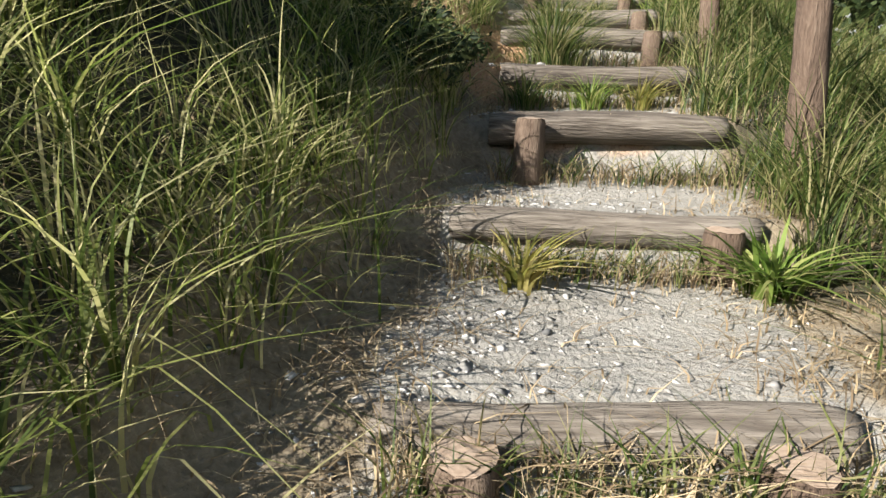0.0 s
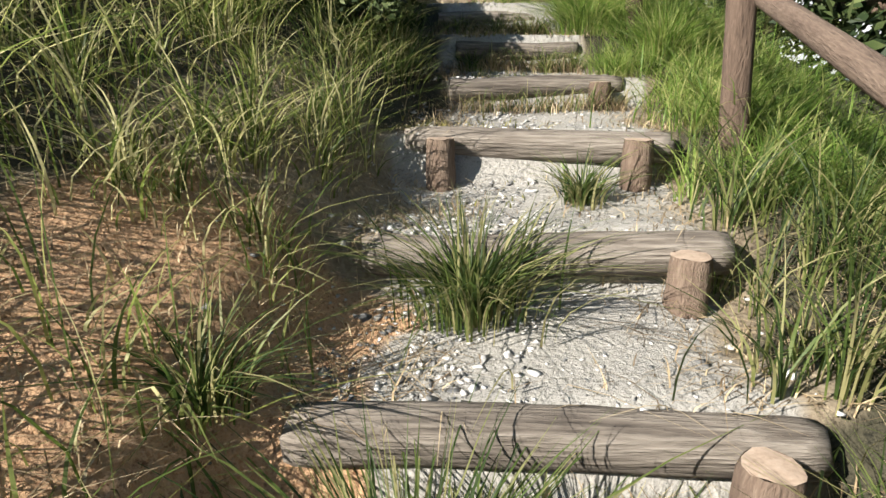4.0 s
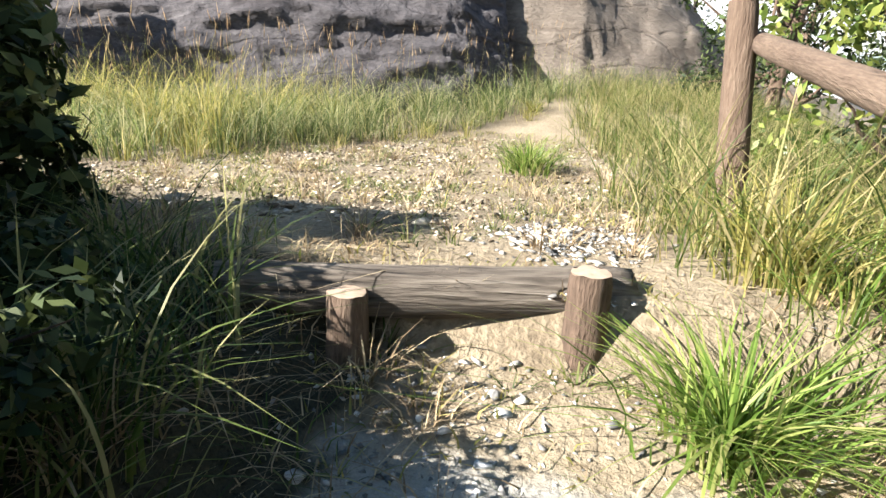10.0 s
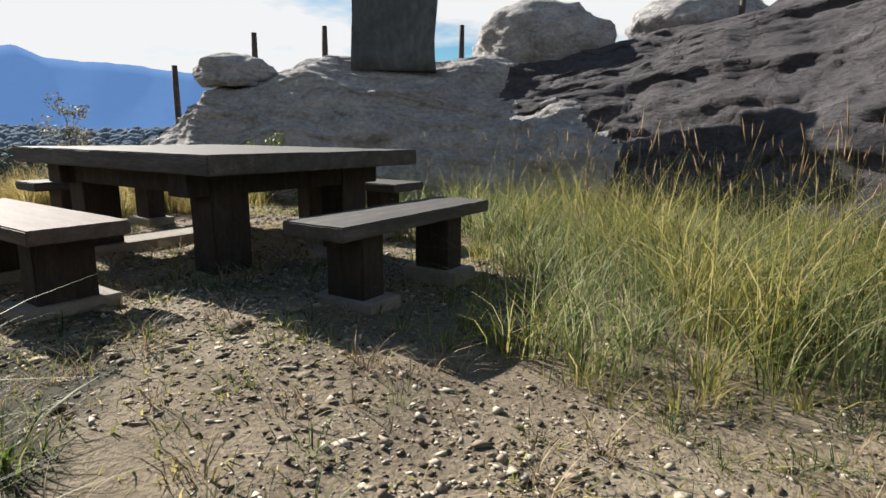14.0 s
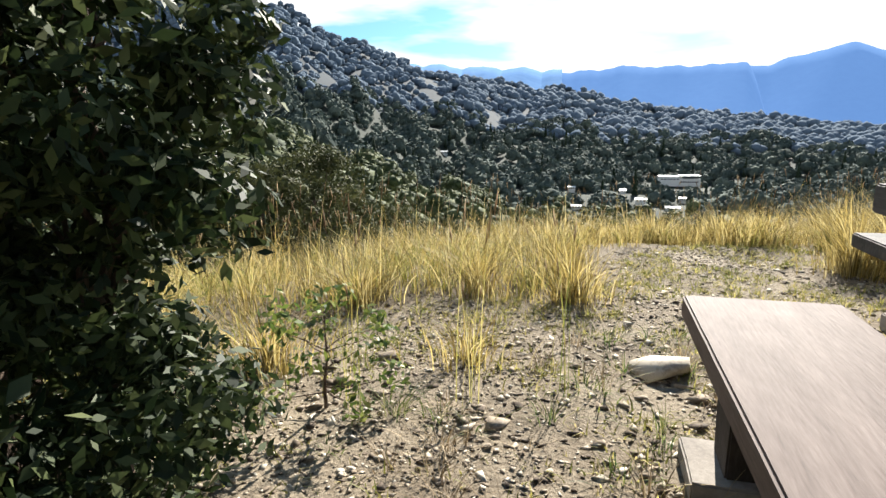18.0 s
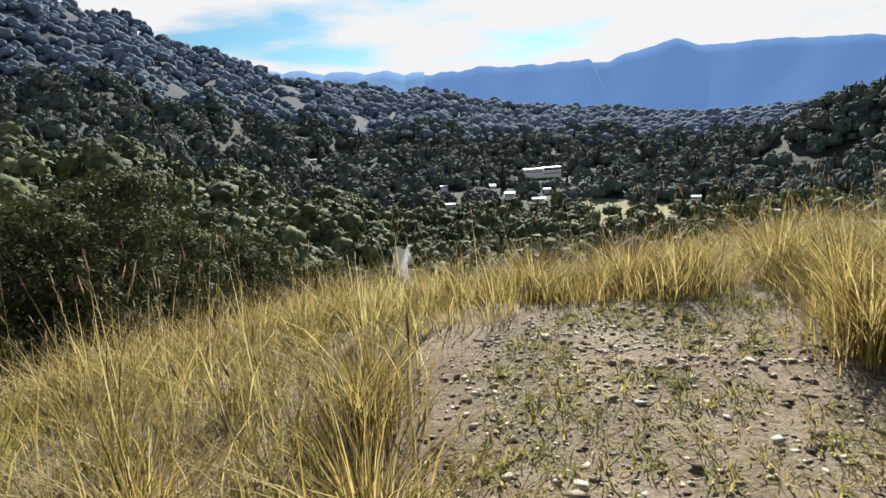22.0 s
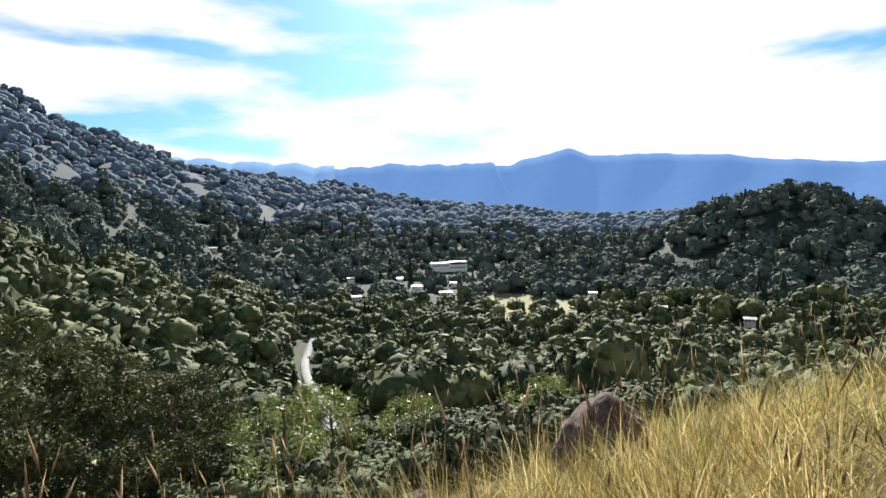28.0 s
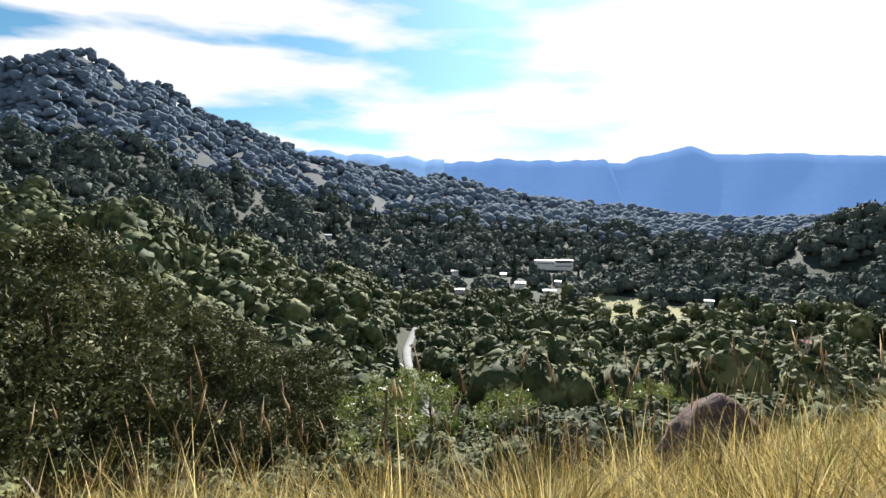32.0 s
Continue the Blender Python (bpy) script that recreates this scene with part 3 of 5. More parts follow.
ridge("backdrop_mesa", 62, 126, 4100, lambda y: 5.75 - 0.5 * smooth(117.0, 118.6, y) - 5.0 * smooth(121.5, 126, y) + 0.7 * np.exp(-((y - 112.8) / 1.5) ** 2) + 0.25 * np.exp(-((y - 114.5) / 2.5) ** 2) - 1.0 * smooth(108, 92, y) - 1.2 * smooth(101, 84, y), 0.08, HAZERIDGE, "flat-topped mountain in painted blue haze far across the valley")
ridge("backdrop_range", 112, 150, 3300, lambda y: 5.4 * smooth(117.5, 120.3, y) + 0.55 * np.exp(-((y - 130.2) / 1.2) ** 2) + 0.2 * np.exp(-((y - 124) / 3) ** 2), 0.16, HAZERIDGE, "long jagged range in painted blue haze far across the valley")
ridge("backdrop_peaks", 136, 152, 2100, lambda y: 5.5 + 0.05 * (y - 138) + 0.3 * np.abs(np.sin(y * 0.82)), 0.12, NEARRIDGE, "row of small wooded peaks in painted grey-blue haze")


# ---- stairs of logs ----
def log_mesh(length, radius, material, seed, knots=14, rings=22):
    """A weathered round log along x, with uneven skin and split ends."""
    bm = bmesh.new()
    grid = []
    for i in range(rings):
        u = i / (rings - 1) - 0.5
        row = []
        for j in range(knots):
            a = 2 * math.pi * j / knots
            r = radius * (1 + 0.07 * noise.noise((u * 5 + seed, math.cos(a) * 1.4, math.sin(a) * 1.4)) + 0.035 * noise.noise((u * 19, j * 1.9, seed)))
            if i in (0, rings - 1):
                r *= 0.93
            r *= 1 - 0.1 * max(0.0, noise.noise((u * 2.2 + seed, j * 0.9, 3.3)) - 0.1)
            row.append(bm.verts.new((u * length + (0.02 * noise.noise((j * 1.3, seed, 0.5)) if i in (0, rings - 1) else 0.0), r * math.cos(a), r * math.sin(a) + 0.012 * math.sin(u * 4 + seed))))
        grid.append(row)
    for i in range(rings - 1):
        for j in range(knots):
            bm.faces.new((grid[i][j], grid[i][(j + 1) % knots], grid[i + 1][(j + 1) % knots], grid[i + 1][j]))
    bm.faces.new(grid[0][::-1])
    bm.faces.new(grid[-1])
    bmesh.ops.recalc_face_normals(bm, faces=bm.faces)
    return bm


def post_mesh(top_radius, low_radius, tall, seed, knots=14, rings=14, lean=0.0):
    """An upright round post from z = 0 to tall, with grooved skin and a flat sawn top."""
    bm = bmesh.new()
    grid = []
    for i in range(rings):
        f = i / (rings - 1)
        row = []
        for j in range(knots):
            a = 2 * math.pi * j / knots
            r = (low_radius + (top_radius - low_radius) * f) * (1 + 0.08 * noise.noise((math.cos(a) * 2 + seed, math.sin(a) * 2, f * 3)) + 0.03 * noise.noise((j * 2.3, f * 14, seed)))
            if i == rings - 1:
                r *= 0.94
            row.append(bm.verts.new((r * math.cos(a) + lean * f * tall, r * math.sin(a), f * tall)))
        grid.append(row)
    for i in range(rings - 1):
        for j in range(knots):
            bm.faces.new((grid[i][j], grid[i][(j + 1) % knots], grid[i + 1][(j + 1) % knots], grid[i + 1][j]))
    bm.faces.new(grid[0][::-1])
    bmesh.ops.recalc_face_normals(bm, faces=bm.faces)
    return bm, tall, top_radius


def cut_face(radius, tall, seed):
    bm = bmesh.new()
    ring = [bm.verts.new((radius * 0.95 * (1 + 0.06 * math.sin(3 * a + seed)) * math.cos(a), radius * 0.95 * (1 + 0.06 * math.sin(3 * a + seed)) * math.sin(a), tall + 0.003 * math.sin(5 * a))) for a in (2 * math.pi * j / 14 for j in range(14))]
    mid = bm.verts.new((0, 0, tall + 0.006))
    for j in range(14):
        bm.faces.new((ring[j], ring[(j + 1) % 14], mid))
    return bm


STUBS = {0: (-1, 1), 1: (1,), 2: (-1,), 3: (), 4: (1,), 5: (1,), 6: (-1, 1), 7: (1,), 8: (), 9: (), 10: (-1, 1)}
for k, (c, wide) in enumerate(LOGS):
    y, top = LOG_Y[k], LOG_Z[k]
    radius = (0.072, 0.068, 0.08, 0.074, 0.08, 0.08, 0.08, 0.074, 0.07, 0.066, 0.075)[k]
    step = tagged(new("log_step"), "weathered grey log step edging a gravel tread" if k < 10 else "dark weathered log at the top of the steps", "step", "steps of the log stairway")
    step.matrix_world = pose(c, y, top - {8: 0.06, 9: 0.1}.get(k, 0.0), 0, 0, (2.0, 2.0, 3.0, -3.0, -2.0, -3.0, -5.0, 4.0, 4.0, 5.0, 16.0)[k])
    log = part("log", log_mesh(wide, radius, LOG, k * 3.7), LOG, step)
    log.location = (0, 0, -radius)
    for side in STUBS[k]:
        tall = 0.30
        body, tall, tr = post_mesh(0.068 if k < 10 else 0.055, 0.075 if k < 10 else 0.06, tall, k + side * 0.3)
        stub = part("stub_post", body, BARK, step, "short bark-covered post holding the log")
        stub.location = (side * (wide / 2 - 0.18), -radius - 0.06, -tall - 0.035) if k < 10 else (0.43 if side > 0 else -0.2, -radius - 0.03, -tall + (0.03 if side > 0 else -0.05))
        part("sawn_top", cut_face(0.068 if k < 10 else 0.055, tall, k), CUT, stub, "pale sawn end")


# ---- rustic fence beside the steps ----
POSTS = [(0.3, -9.3, -2.05), (0.52, -7.3, -1.46), (0.8, -5.45, -0.88), (1.13, -3.5, -0.27), (1.25, -1.45, 0.13), (0.72, -0.45, 0.7), (0.6, 1.55, 1.02)]
FENCE = tagged(new("rustic_fence"), "rustic fence of bark-covered posts and sloping rails", "fence")
tops = []
for k, (x, y, tip) in enumerate(POSTS):
    z = float(height(x, y))
    tall = tip - z
    lean = (-0.06, -0.1, -0.1, -0.08, -0.08, -0.13, -0.1)[k]
    body, tall, tr = post_mesh(0.06, 0.07, tall + 0.15, 20 + k, rings=26, knots=18, lean=lean)
    post = part("post", body, BARK, FENCE, "bark-covered upright post")
    post.location = (x, y, z - 0.15)
    part("sawn_top", cut_face(tr, tall, k), CUT, post).location = (lean * tall, 0, 0)
    tops.append(Vector((x + lean * tall, y, z + tall - 0.15)))
for k in range(len(tops) - 1):
    sag = (0.16, 0.16, 0.16, 0.16, 0.17, 0.18, 0.16)
    a, b = tops[k] + Vector((0.09, 0.0, -sag[k])), tops[k + 1] + Vector((0.09, 0.0, -sag[k + 1]))
    body, tall, tr = post_mesh(0.043, 0.05, (b - a).length + 0.1, 40 + k, rings=24, knots=14)
    rail = part("rail", body, RAIL, FENCE, "bark-covered sloping rail")
    rail.matrix_world = Matrix.Translation(a) @ (b - a).to_track_quat("Z", "Y").to_matrix().to_4x4()


# ---- picnic table and benches ----
def slab(size, seed, chips=0.006, cuts=(10, 6, 2)):
    """A thick board with rounded, chipped edges, centred, top at z = 0."""
    sx, sy, sz = size
    bm = bmesh.new()
    bmesh.ops.create_cube(bm, size=1, matrix=Matrix.Translation((0, 0, -sz / 2)) @ Matrix.Diagonal((sx, sy, sz, 1)))
    bmesh.ops.bevel(bm, geom=bm.edges[:], offset=0.008, segments=2, affect="EDGES")
    bmesh.ops.subdivide_edges(bm, edges=[e for e in bm.edges if e.calc_length() > 0.3], cuts=14, use_grid_fill=True)
    for v in bm.verts:
        n = noise.noise((v.co.x * 9 + seed, v.co.y * 9, v.co.z * 9))
        edge = max(abs(v.co.x) / (sx / 2), abs(v.co.y) / (sy / 2))
        v.co.z += 0.003 * n
        if edge > 0.97 and n > 0.25:
            v.co.x -= math.copysign(chips * 1.5, v.co.x) * n
            v.co.z -= chips * n if v.co.z > -0.03 else 0
    return bm


def plank_box(size, offset, seed):
    bm = bmesh.new()
    bmesh.ops.create_cube(bm, size=1, matrix=Matrix.Translation(offset) @ Matrix.Diagonal((*size, 1)))
    bmesh.ops.bevel(bm, geom=bm.edges[:], offset=0.007, segments=2, affect="EDGES")
    bmesh.ops.subdivide_edges(bm, edges=[e for e in bm.edges if e.calc_length() > 0.2], cuts=3, use_grid_fill=True)
    for v in bm.verts:
        v.co += Vector((noise.noise(v.co * 7 + Vector((seed, 0, 0))), noise.noise(v.co * 7 + Vector((0, seed, 0))), 0)) * 0.005
    return bm


def bench(centre, length, wide, turn, tall, label, board=SLAB):
    z = float(height(*centre))
    b = tagged(new("picnic_bench"), label, "bench", "benches round the picnic table")
    b.matrix_world = pose(centre[0], centre[1], z, 0, 0, turn)
    part("seat", slab((length, wide, 0.085), centre[0]), board, b, "thick weathered slab seat", False).location = (0, 0, tall)
    for side in (-1, 1):
        leg = part("leg", plank_box((0.2, wide * 0.62, tall - 0.085 - 0.04), (0, 0, (tall - 0.085) / 2 + 0.02), side), DARKWOOD, b, "dark upright support", False)
        leg.location = (side * (length / 2 - 0.36), 0, 0)
        foot = part("foot", plank_box((0.3, wide * 1.02, 0.11), (0, 0, 0.03), side + 5), PLINTH, b, "rough concrete foot", False)
        foot.location = (side * (length / 2 - 0.36), 0, 0)
    return b


TURN = 42.2
bench((-5.43, -0.77), 1.88, 0.54, TURN, 0.565, "brown weathered slab bench beside the picnic table, in sun", BROWNSLAB)
bench((-4.99, 1.69), 1.66, 0.46, TURN + 92.5, 0.565, "grey weathered slab bench at the table's shaded end")
bench((-7.72, 1.5), 1.8, 0.5, TURN, 0.565, "grey slab bench on the rock side of the table")
bench((-8.22, -1.06), 1.6, 0.46, TURN + 90, 0.565, "pale slab bench at the valley end of the table")

tz = float(height(-6.2, 0.3))
table = tagged(new("picnic_table"), "heavy dark picnic table with thick weathered slab top", "table")
TC = Vector((-6.64, 0.31))
table.matrix_world = pose(TC.x, TC.y, 0.0, 0, 0, TURN)
bm = slab((2.87, 2.06, 0.13), 3.1, 0.012)
top = part("tabletop", bm, SLAB, table, "cracked weathered slab top", False)
top.location = (0, 0, 0.96)
for side in (-1, 1):
    leg = part("leg", plank_box((0.26, 0.3, 0.80), (0, 0, 0.42), side), DARKWOOD, table, "dark square leg", False)
    leg.location = (0.93 * side, -0.62, 0)
    leg = part("leg", plank_box((0.26, 0.3, 0.80), (0, 0, 0.42), side + 2), DARKWOOD, table, "dark square leg", False)
    leg.location = (0.93 * side, 0.62, 0)
    beam = part("beam", plank_box((0.24, 1.86, 0.16), (0, 0, 0.745), side + 4), DARKWOOD, table, "dark beam under the top", False)
    beam.location = (0.93 * side, 0, 0)
    plinth = part("plinth", plank_box((0.42, 1.75, 0.14), (0, 0, 0.03), side + 7), PLINTH, table, "rough concrete plinth", False)
    plinth.location = (0.93 * side, 0, 0)
apron = part("apron", plank_box((1.7, 0.09, 0.15), (0, -0.78, 0.75), 9), DARKWOOD, table, "dark apron board", False)
apron = part("apron", plank_box((1.7, 0.09, 0.15), (0, 0.78, 0.75), 11), DARKWOOD, table, "dark apron board", False)


# ---- rock outcrop, monument, ridge posts ----
def fractal(p, size, octaves=5, ridged=False):
    out, amp, f = 0.0, 1.0, 1.0 / size
    for _ in range(octaves):
        n = noise.noise(p * f)
        out += amp * ((0.5 - abs(n)) if ridged else n)
        amp, f = amp * 0.5, f * 2.1
    return out


def outcrop(name, material, label, foot, spine, rise, nu=260, nv=150, seed=0.0, steep=0.55):
    """A long rock: foot and spine are lines from end to end, rise the spine's height; the skin is ledged and pitted."""
    def at(line, u):
        t = u * (len(line) - 1)
        i = min(int(t), len(line) - 2)
        f = t - i
        f = f * f * (3 - 2 * f) * 0.4 + f * 0.6
        return Vector(line[i]).lerp(Vector(line[i + 1]), f)
    bm = bmesh.new()
    rows = []
    for i in range(nu):
        u = i / (nu - 1)
        a, b = at(foot, u), at(spine, u)
        row = []
        for j in range(nv):
            v = j / (nv - 1) * 1.5
            g = a.lerp(b, v)
            if v <= 1:
                lift = math.sin(min(v, 1) * math.pi / 2) ** steep
            else:
                lift = 1 - 0.9 * (v - 1) ** 1.5
            top = b.z * lift
            p = Vector((g.x, g.y, 0))
            q = Vector((g.x, g.y, top * 1.4))
            n = 0.3 * fractal(q + Vector((seed, 0, 0)), 2.6, 3) + 0.13 * fractal(Vector((q.x, q.y, q.z * 2.5)) + Vector((0, seed, 0)), 0.8, 4, True)
            strata = Vector((q.x * 0.5, q.y * 0.5, q.z * 2.4))
            ledge = 0.22 * max(0.0, fractal(strata + Vector((seed, 4, 0)), 1.0, 3)) + 0.12 * fractal(strata * 2.3, 0.6, 3, True)
            w = min(1.0, top / 0.5 + 0.1)
            out = (a - b)
            out.z = 0
            out.normalize()
            base = float(height(g.x, g.y)) - 0.25
            z = max(base, -0.6) + top + (n * 0.8) * w
            p += out * (ledge + n * 0.5) * w
            row.append(bm.verts.new((p.x, p.y, z)))
        rows.append(row)
    for i in range(nu - 1):
        for j in range(nv - 1):
            bm.faces.new((rows[i][j], rows[i + 1][j], rows[i + 1][j + 1], rows[i][j + 1]))
    bmesh.ops.recalc_face_normals(bm, faces=bm.faces)
    return tagged(part(name, bm, material), label, "rock")


PALEROCK = surface("pale_rock", [(0.1, 0.094, 0.094), (0.27, 0.256, 0.25), (0.42, 0.4, 0.39), (0.6, 0.585, 0.57)], 2.2, 0.95, 1.0, 0.12, stretch=(1, 1, 1.5), fine=6)
crag = outcrop("rock_outcrop", ROCK, "long dark ledged rock outcrop behind tall grass",
        [(-1.45, 8.0, 0), (-2.4, 7.2, 0), (-4.0, 6.2, 0), (-6.0, 5.5, 0), (-8.0, 4.8, 0), (-9.4, 3.4, 0), (-9.8, 1.8, 0), (-10.1, 0.4, 0), (-10.6, -1.0, 0), (-11.3, -1.9, 0)],
        [(-2.9, 12.6, 2.6), (-4.1, 12.9, 4.0), (-6.0, 12.0, 4.1), (-8.6, 10.0, 3.5), (-10.6, 7.6, 3.0), (-11.6, 5.4, 2.75), (-11.9, 3.4, 2.55), (-12.1, 1.6, 2.5), (-12.3, 0.0, 2.1), (-12.8, -1.5, 0.9)], 1, seed=1.7, steep=0.85)
crag.data.materials.append(PALEROCK)
for face in crag.data.polygons:
    face.material_index = int(face.center.y < 4.4 + 1.6 * fractal(face.center, 1.6, 3))
outcrop("rock_outcrop", TANROCK, "pale tan rock slope set behind the dark outcrop",
        [(6.5, 13.0, 0), (4.0, 12.0, 0), (1.4, 10.4, 0), (-0.5, 9.0, 0), (-2.6, 9.4, 0)],
        [(8.0, 22.0, 0.8), (5.0, 22.0, 2.0), (1.5, 19.5, 3.7), (-1.5, 17.5, 5.0), (-4.0, 16.5, 5.4)], 1, nu=90, nv=50, seed=6.1, steep=0.8)

mz = 2.25
bm = bmesh.new()
bmesh.ops.create_cube(bm, size=1, matrix=Matrix.Diagonal((1.4, 0.5, 2.8, 1)) @ Matrix.Translation((0, 0, 0.5)))
bmesh.ops.subdivide_edges(bm, edges=bm.edges[:], cuts=9, use_grid_fill=True)
for v in bm.verts:
    f = v.co.z / 2.8
    v.co.x *= 1.0 - 0.16 * max(0, f - 0.55) ** 1.2 * 4 + 0.03 * noise.noise(v.co * 1.5)
    v.co.y *= 1.0 - 0.25 * f + 0.05 * noise.noise(v.co * 2.5)
    v.co += Vector((1, 1, 0)) * 0.04 * noise.noise(v.co * 1.1)
    if v.co.y < 0 and abs(v.co.x) < 0.2 and 0.1 < f < 0.95:
        v.co.y += 0.05
monument = tagged(part("standing_stone", bm, STONE), "tall grey standing stone set on the rock", "monument")
monument.matrix_world = pose(-11.35, 2.6, mz - 0.1, 0, 0, 76)

ridge_posts = [(-12.0, -1.05, 1.75), (-12.1, 0.25, 2.35), (-12.0, 1.45, 2.5), (-11.8, 3.9, 2.6), (-11.2, 6.3, 2.5), (-10.0, 8.3, 3.05), (-7.6, 10.9, 3.9), (0.9, 19.6, 4.6), (-0.6, 18.9, 5.0), (2.2, 19.9, 4.3), (3.4, 20.6, 3.7), (4.6, 21.4, 3.0)]
for k, (x, y, z) in enumerate(ridge_posts):
    bm, tall, tr = post_mesh(0.05, 0.055, 1.6, 60 + k, knots=8, rings=5)
    bmesh.ops.holes_fill(bm, edges=bm.edges[:])
    post = tagged(part("ridge_post", bm, IRON), "thin dark post standing on the rock crest", "post", "posts along the rock crest")
    post.location = (x, y, z - 1.15)

bm = bmesh.new()
bmesh.ops.create_icosphere(bm, subdivisions=4, radius=1)
for v in bm.verts:
    c = v.co.copy()
    v.co = Vector((c.x * 0.62, c.y * 0.42, max(c.z, -0.4) * 0.42)) * (1 + 0.22 * fractal(c, 0.9, 4) + 0.1 * fractal(c, 0.35, 3, True))
for x, y, z, size, turn in ((-11.9, 5.55, 2.75, (1.25, 0.9, 0.78), 70), (-11.2, 8.2, 3.05, (1.1, 0.9, 0.7), 40), (-12.0, -0.1, 2.05, (0.6, 0.5, 0.35), 80)):
    rock = bmesh.new()
    bmesh.ops.create_icosphere(rock, subdivisions=5, radius=1)
    for v in rock.verts:
        c = v.co.copy()
        lump = 1 + 0.25 * fractal(c + Vector((x, y, 0)), 1.1, 3) + 0.12 * fractal(Vector((c.x, c.y, c.z * 2.2)) + Vector((y, x, 0)), 0.45, 4, True)
        v.co = Vector((c.x * size[0], c.y * size[1], max(c.z, -0.5) * size[2])) * lump
    crag = tagged(part("crest_boulder", rock, PALEROCK), "pale weathered boulder sitting on the rock crest", "boulder", "boulders on the rock crest")
    crag.matrix_world = pose(x, y, z, 0, 0, turn)
boulder = tagged(part("boulder", bm, BOULDER), "reddish boulder crusted with grey lichen at the edge", "boulder")


# ---- grass ----
def grow(name, boxes, count, tall, width, lean, material, keep=None, segments=5, clump=0.0, droop=0.6, label="", tuft=26):
    """Grass over boxes of the plan (x0, x1, y0, y1), in tufts where clump is given."""
    area = np.array([(b[1] - b[0]) * (b[3] - b[2]) for b in boxes])
    pick = rng.choice(len(boxes), count, p=area / area.sum())
    b = np.array(boxes, float)[pick]
    x, y = rng.uniform(b[:, 0], b[:, 1]), rng.uniform(b[:, 2], b[:, 3])
    turns = rng.uniform(0, 2 * math.pi, count)
    size = np.ones(count)
    if clump:
        seats = np.arange(count) // tuft
        x, y = x[seats * tuft], y[seats * tuft]
        size = rng.uniform(0.4, 1.25, count)[seats * tuft] * rng.uniform(0.5, 1.1, count)
        off = np.abs(rng.normal(0, clump, count))
        x, y = x + off * np.cos(turns), y + off * np.sin(turns)
    else:
        size = rng.uniform(0.45, 1.15, count)
    if keep is not None:
        ok = keep(x, y) > rng.uniform(0, 1, count)
        x, y, turns, size = x[ok], y[ok], turns[ok], size[ok]
    places = np.stack([x, y, height(x, y) - 0.015], -1)
    v, f = blades(places, tall * size, width, lean, turns, segments, droop)
    ob = mesh_of(name, v, f, material, True)
    return tagged(ob, label or "tall green grass beside the path", "grass", kind="stuff")


def beside(x, y):
    """Nearly none on the treads, thick beside them."""
    c = middle(y)
    d = np.abs(x - c)
    trod = np.abs(x - np.interp(y, [-1.8, -0.4, 0.7], [0.1, -0.3, -0.75]))
    d = d - np.where((x < c) & (y < -4.2), 0.2, np.where((x > c) & (y > -4.2), 0.06, 0.0))
    return (0.006 + smooth(0.46, 0.78, d + 0.14 * waves(x, y, 0.5, 8))) * np.where(y > -2.0, smooth(0.3, 0.6, trod), 1.0)


def off_clay(x, y):
    c = middle(y)
    clay = smooth(-6.7, -6.2, y) * smooth(-4.3, -4.7, y) * smooth(c - 2.1, c - 1.4, x)
    return beside(x, y) * (1 - 0.75 * clay)


grow("grass_bank", [(-3.4, -0.6, -11.2, -2.6)], 25000, 0.44, 0.008, 1.1, BANKGRASS, off_clay, clump=0.09, label="tall arching green grass on the bank beside the steps")
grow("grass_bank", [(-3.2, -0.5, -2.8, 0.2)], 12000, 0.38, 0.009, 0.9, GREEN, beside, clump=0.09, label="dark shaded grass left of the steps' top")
grow("grass_verge", [(0.2, 2.4, -11.2, -4.0)], 19000, 0.52, 0.008, 0.75, GREEN, beside, clump=0.08, label="green grass under the rustic fence")
grow("grass_verge", [(0.35, 2.4, -4.0, 0.6)], 15000, 0.42, 0.0065, 1.2, LUSH, beside, clump=0.09, label="bright lush arching grass under the fence")
grow("grass_litter", [(-2.0, 1.3, -11.0, 0.6)], 36000, 0.12, 0.005, 1.7, STRAW, lambda x, y: 0.12 + 0.88 * smooth(0.25, 0.6, np.abs(x - middle(y)) + 0.15 * waves(x, y, 0.4, 4)), droop=1.2, segments=3, label="dry straw litter among the steps")
lip = np.concatenate([np.stack([rng.uniform(c - w * 0.5, c + w * 0.5, 420), rng.normal(LOG_Y[k] - 0.15, 0.05, 420)], -1) for k, (c, w) in enumerate(LOGS) if k not in (5, 6, 10)])
v, f = blades(np.concatenate([lip, height(lip[:, 0], lip[:, 1])[:, None] - 0.01], 1), rng.uniform(0.08, 0.2, len(lip)), 0.005, 1.2, segments=3)
tagged(mesh_of("grass_lip", v, f, STRAW, True), "dry straw hanging in front of the log steps", "grass", kind="stuff")
lip = np.concatenate([np.stack([rng.uniform(c - w * 0.45, c + w * 0.5, 190), rng.normal(LOG_Y[k] - 0.16, 0.035, 190)], -1) for k, (c, w) in enumerate(LOGS) if k in (1, 3, 0, 4, 7, 2, 8, 9)])
v, f = blades(np.concatenate([lip, height(lip[:, 0], lip[:, 1])[:, None] - 0.01], 1), rng.uniform(0.1, 0.24, len(lip)), 0.007, 0.8)
tagged(mesh_of("grass_lip", v, f, GREEN, True), "short tufts growing in front of the log steps", "grass", kind="stuff")


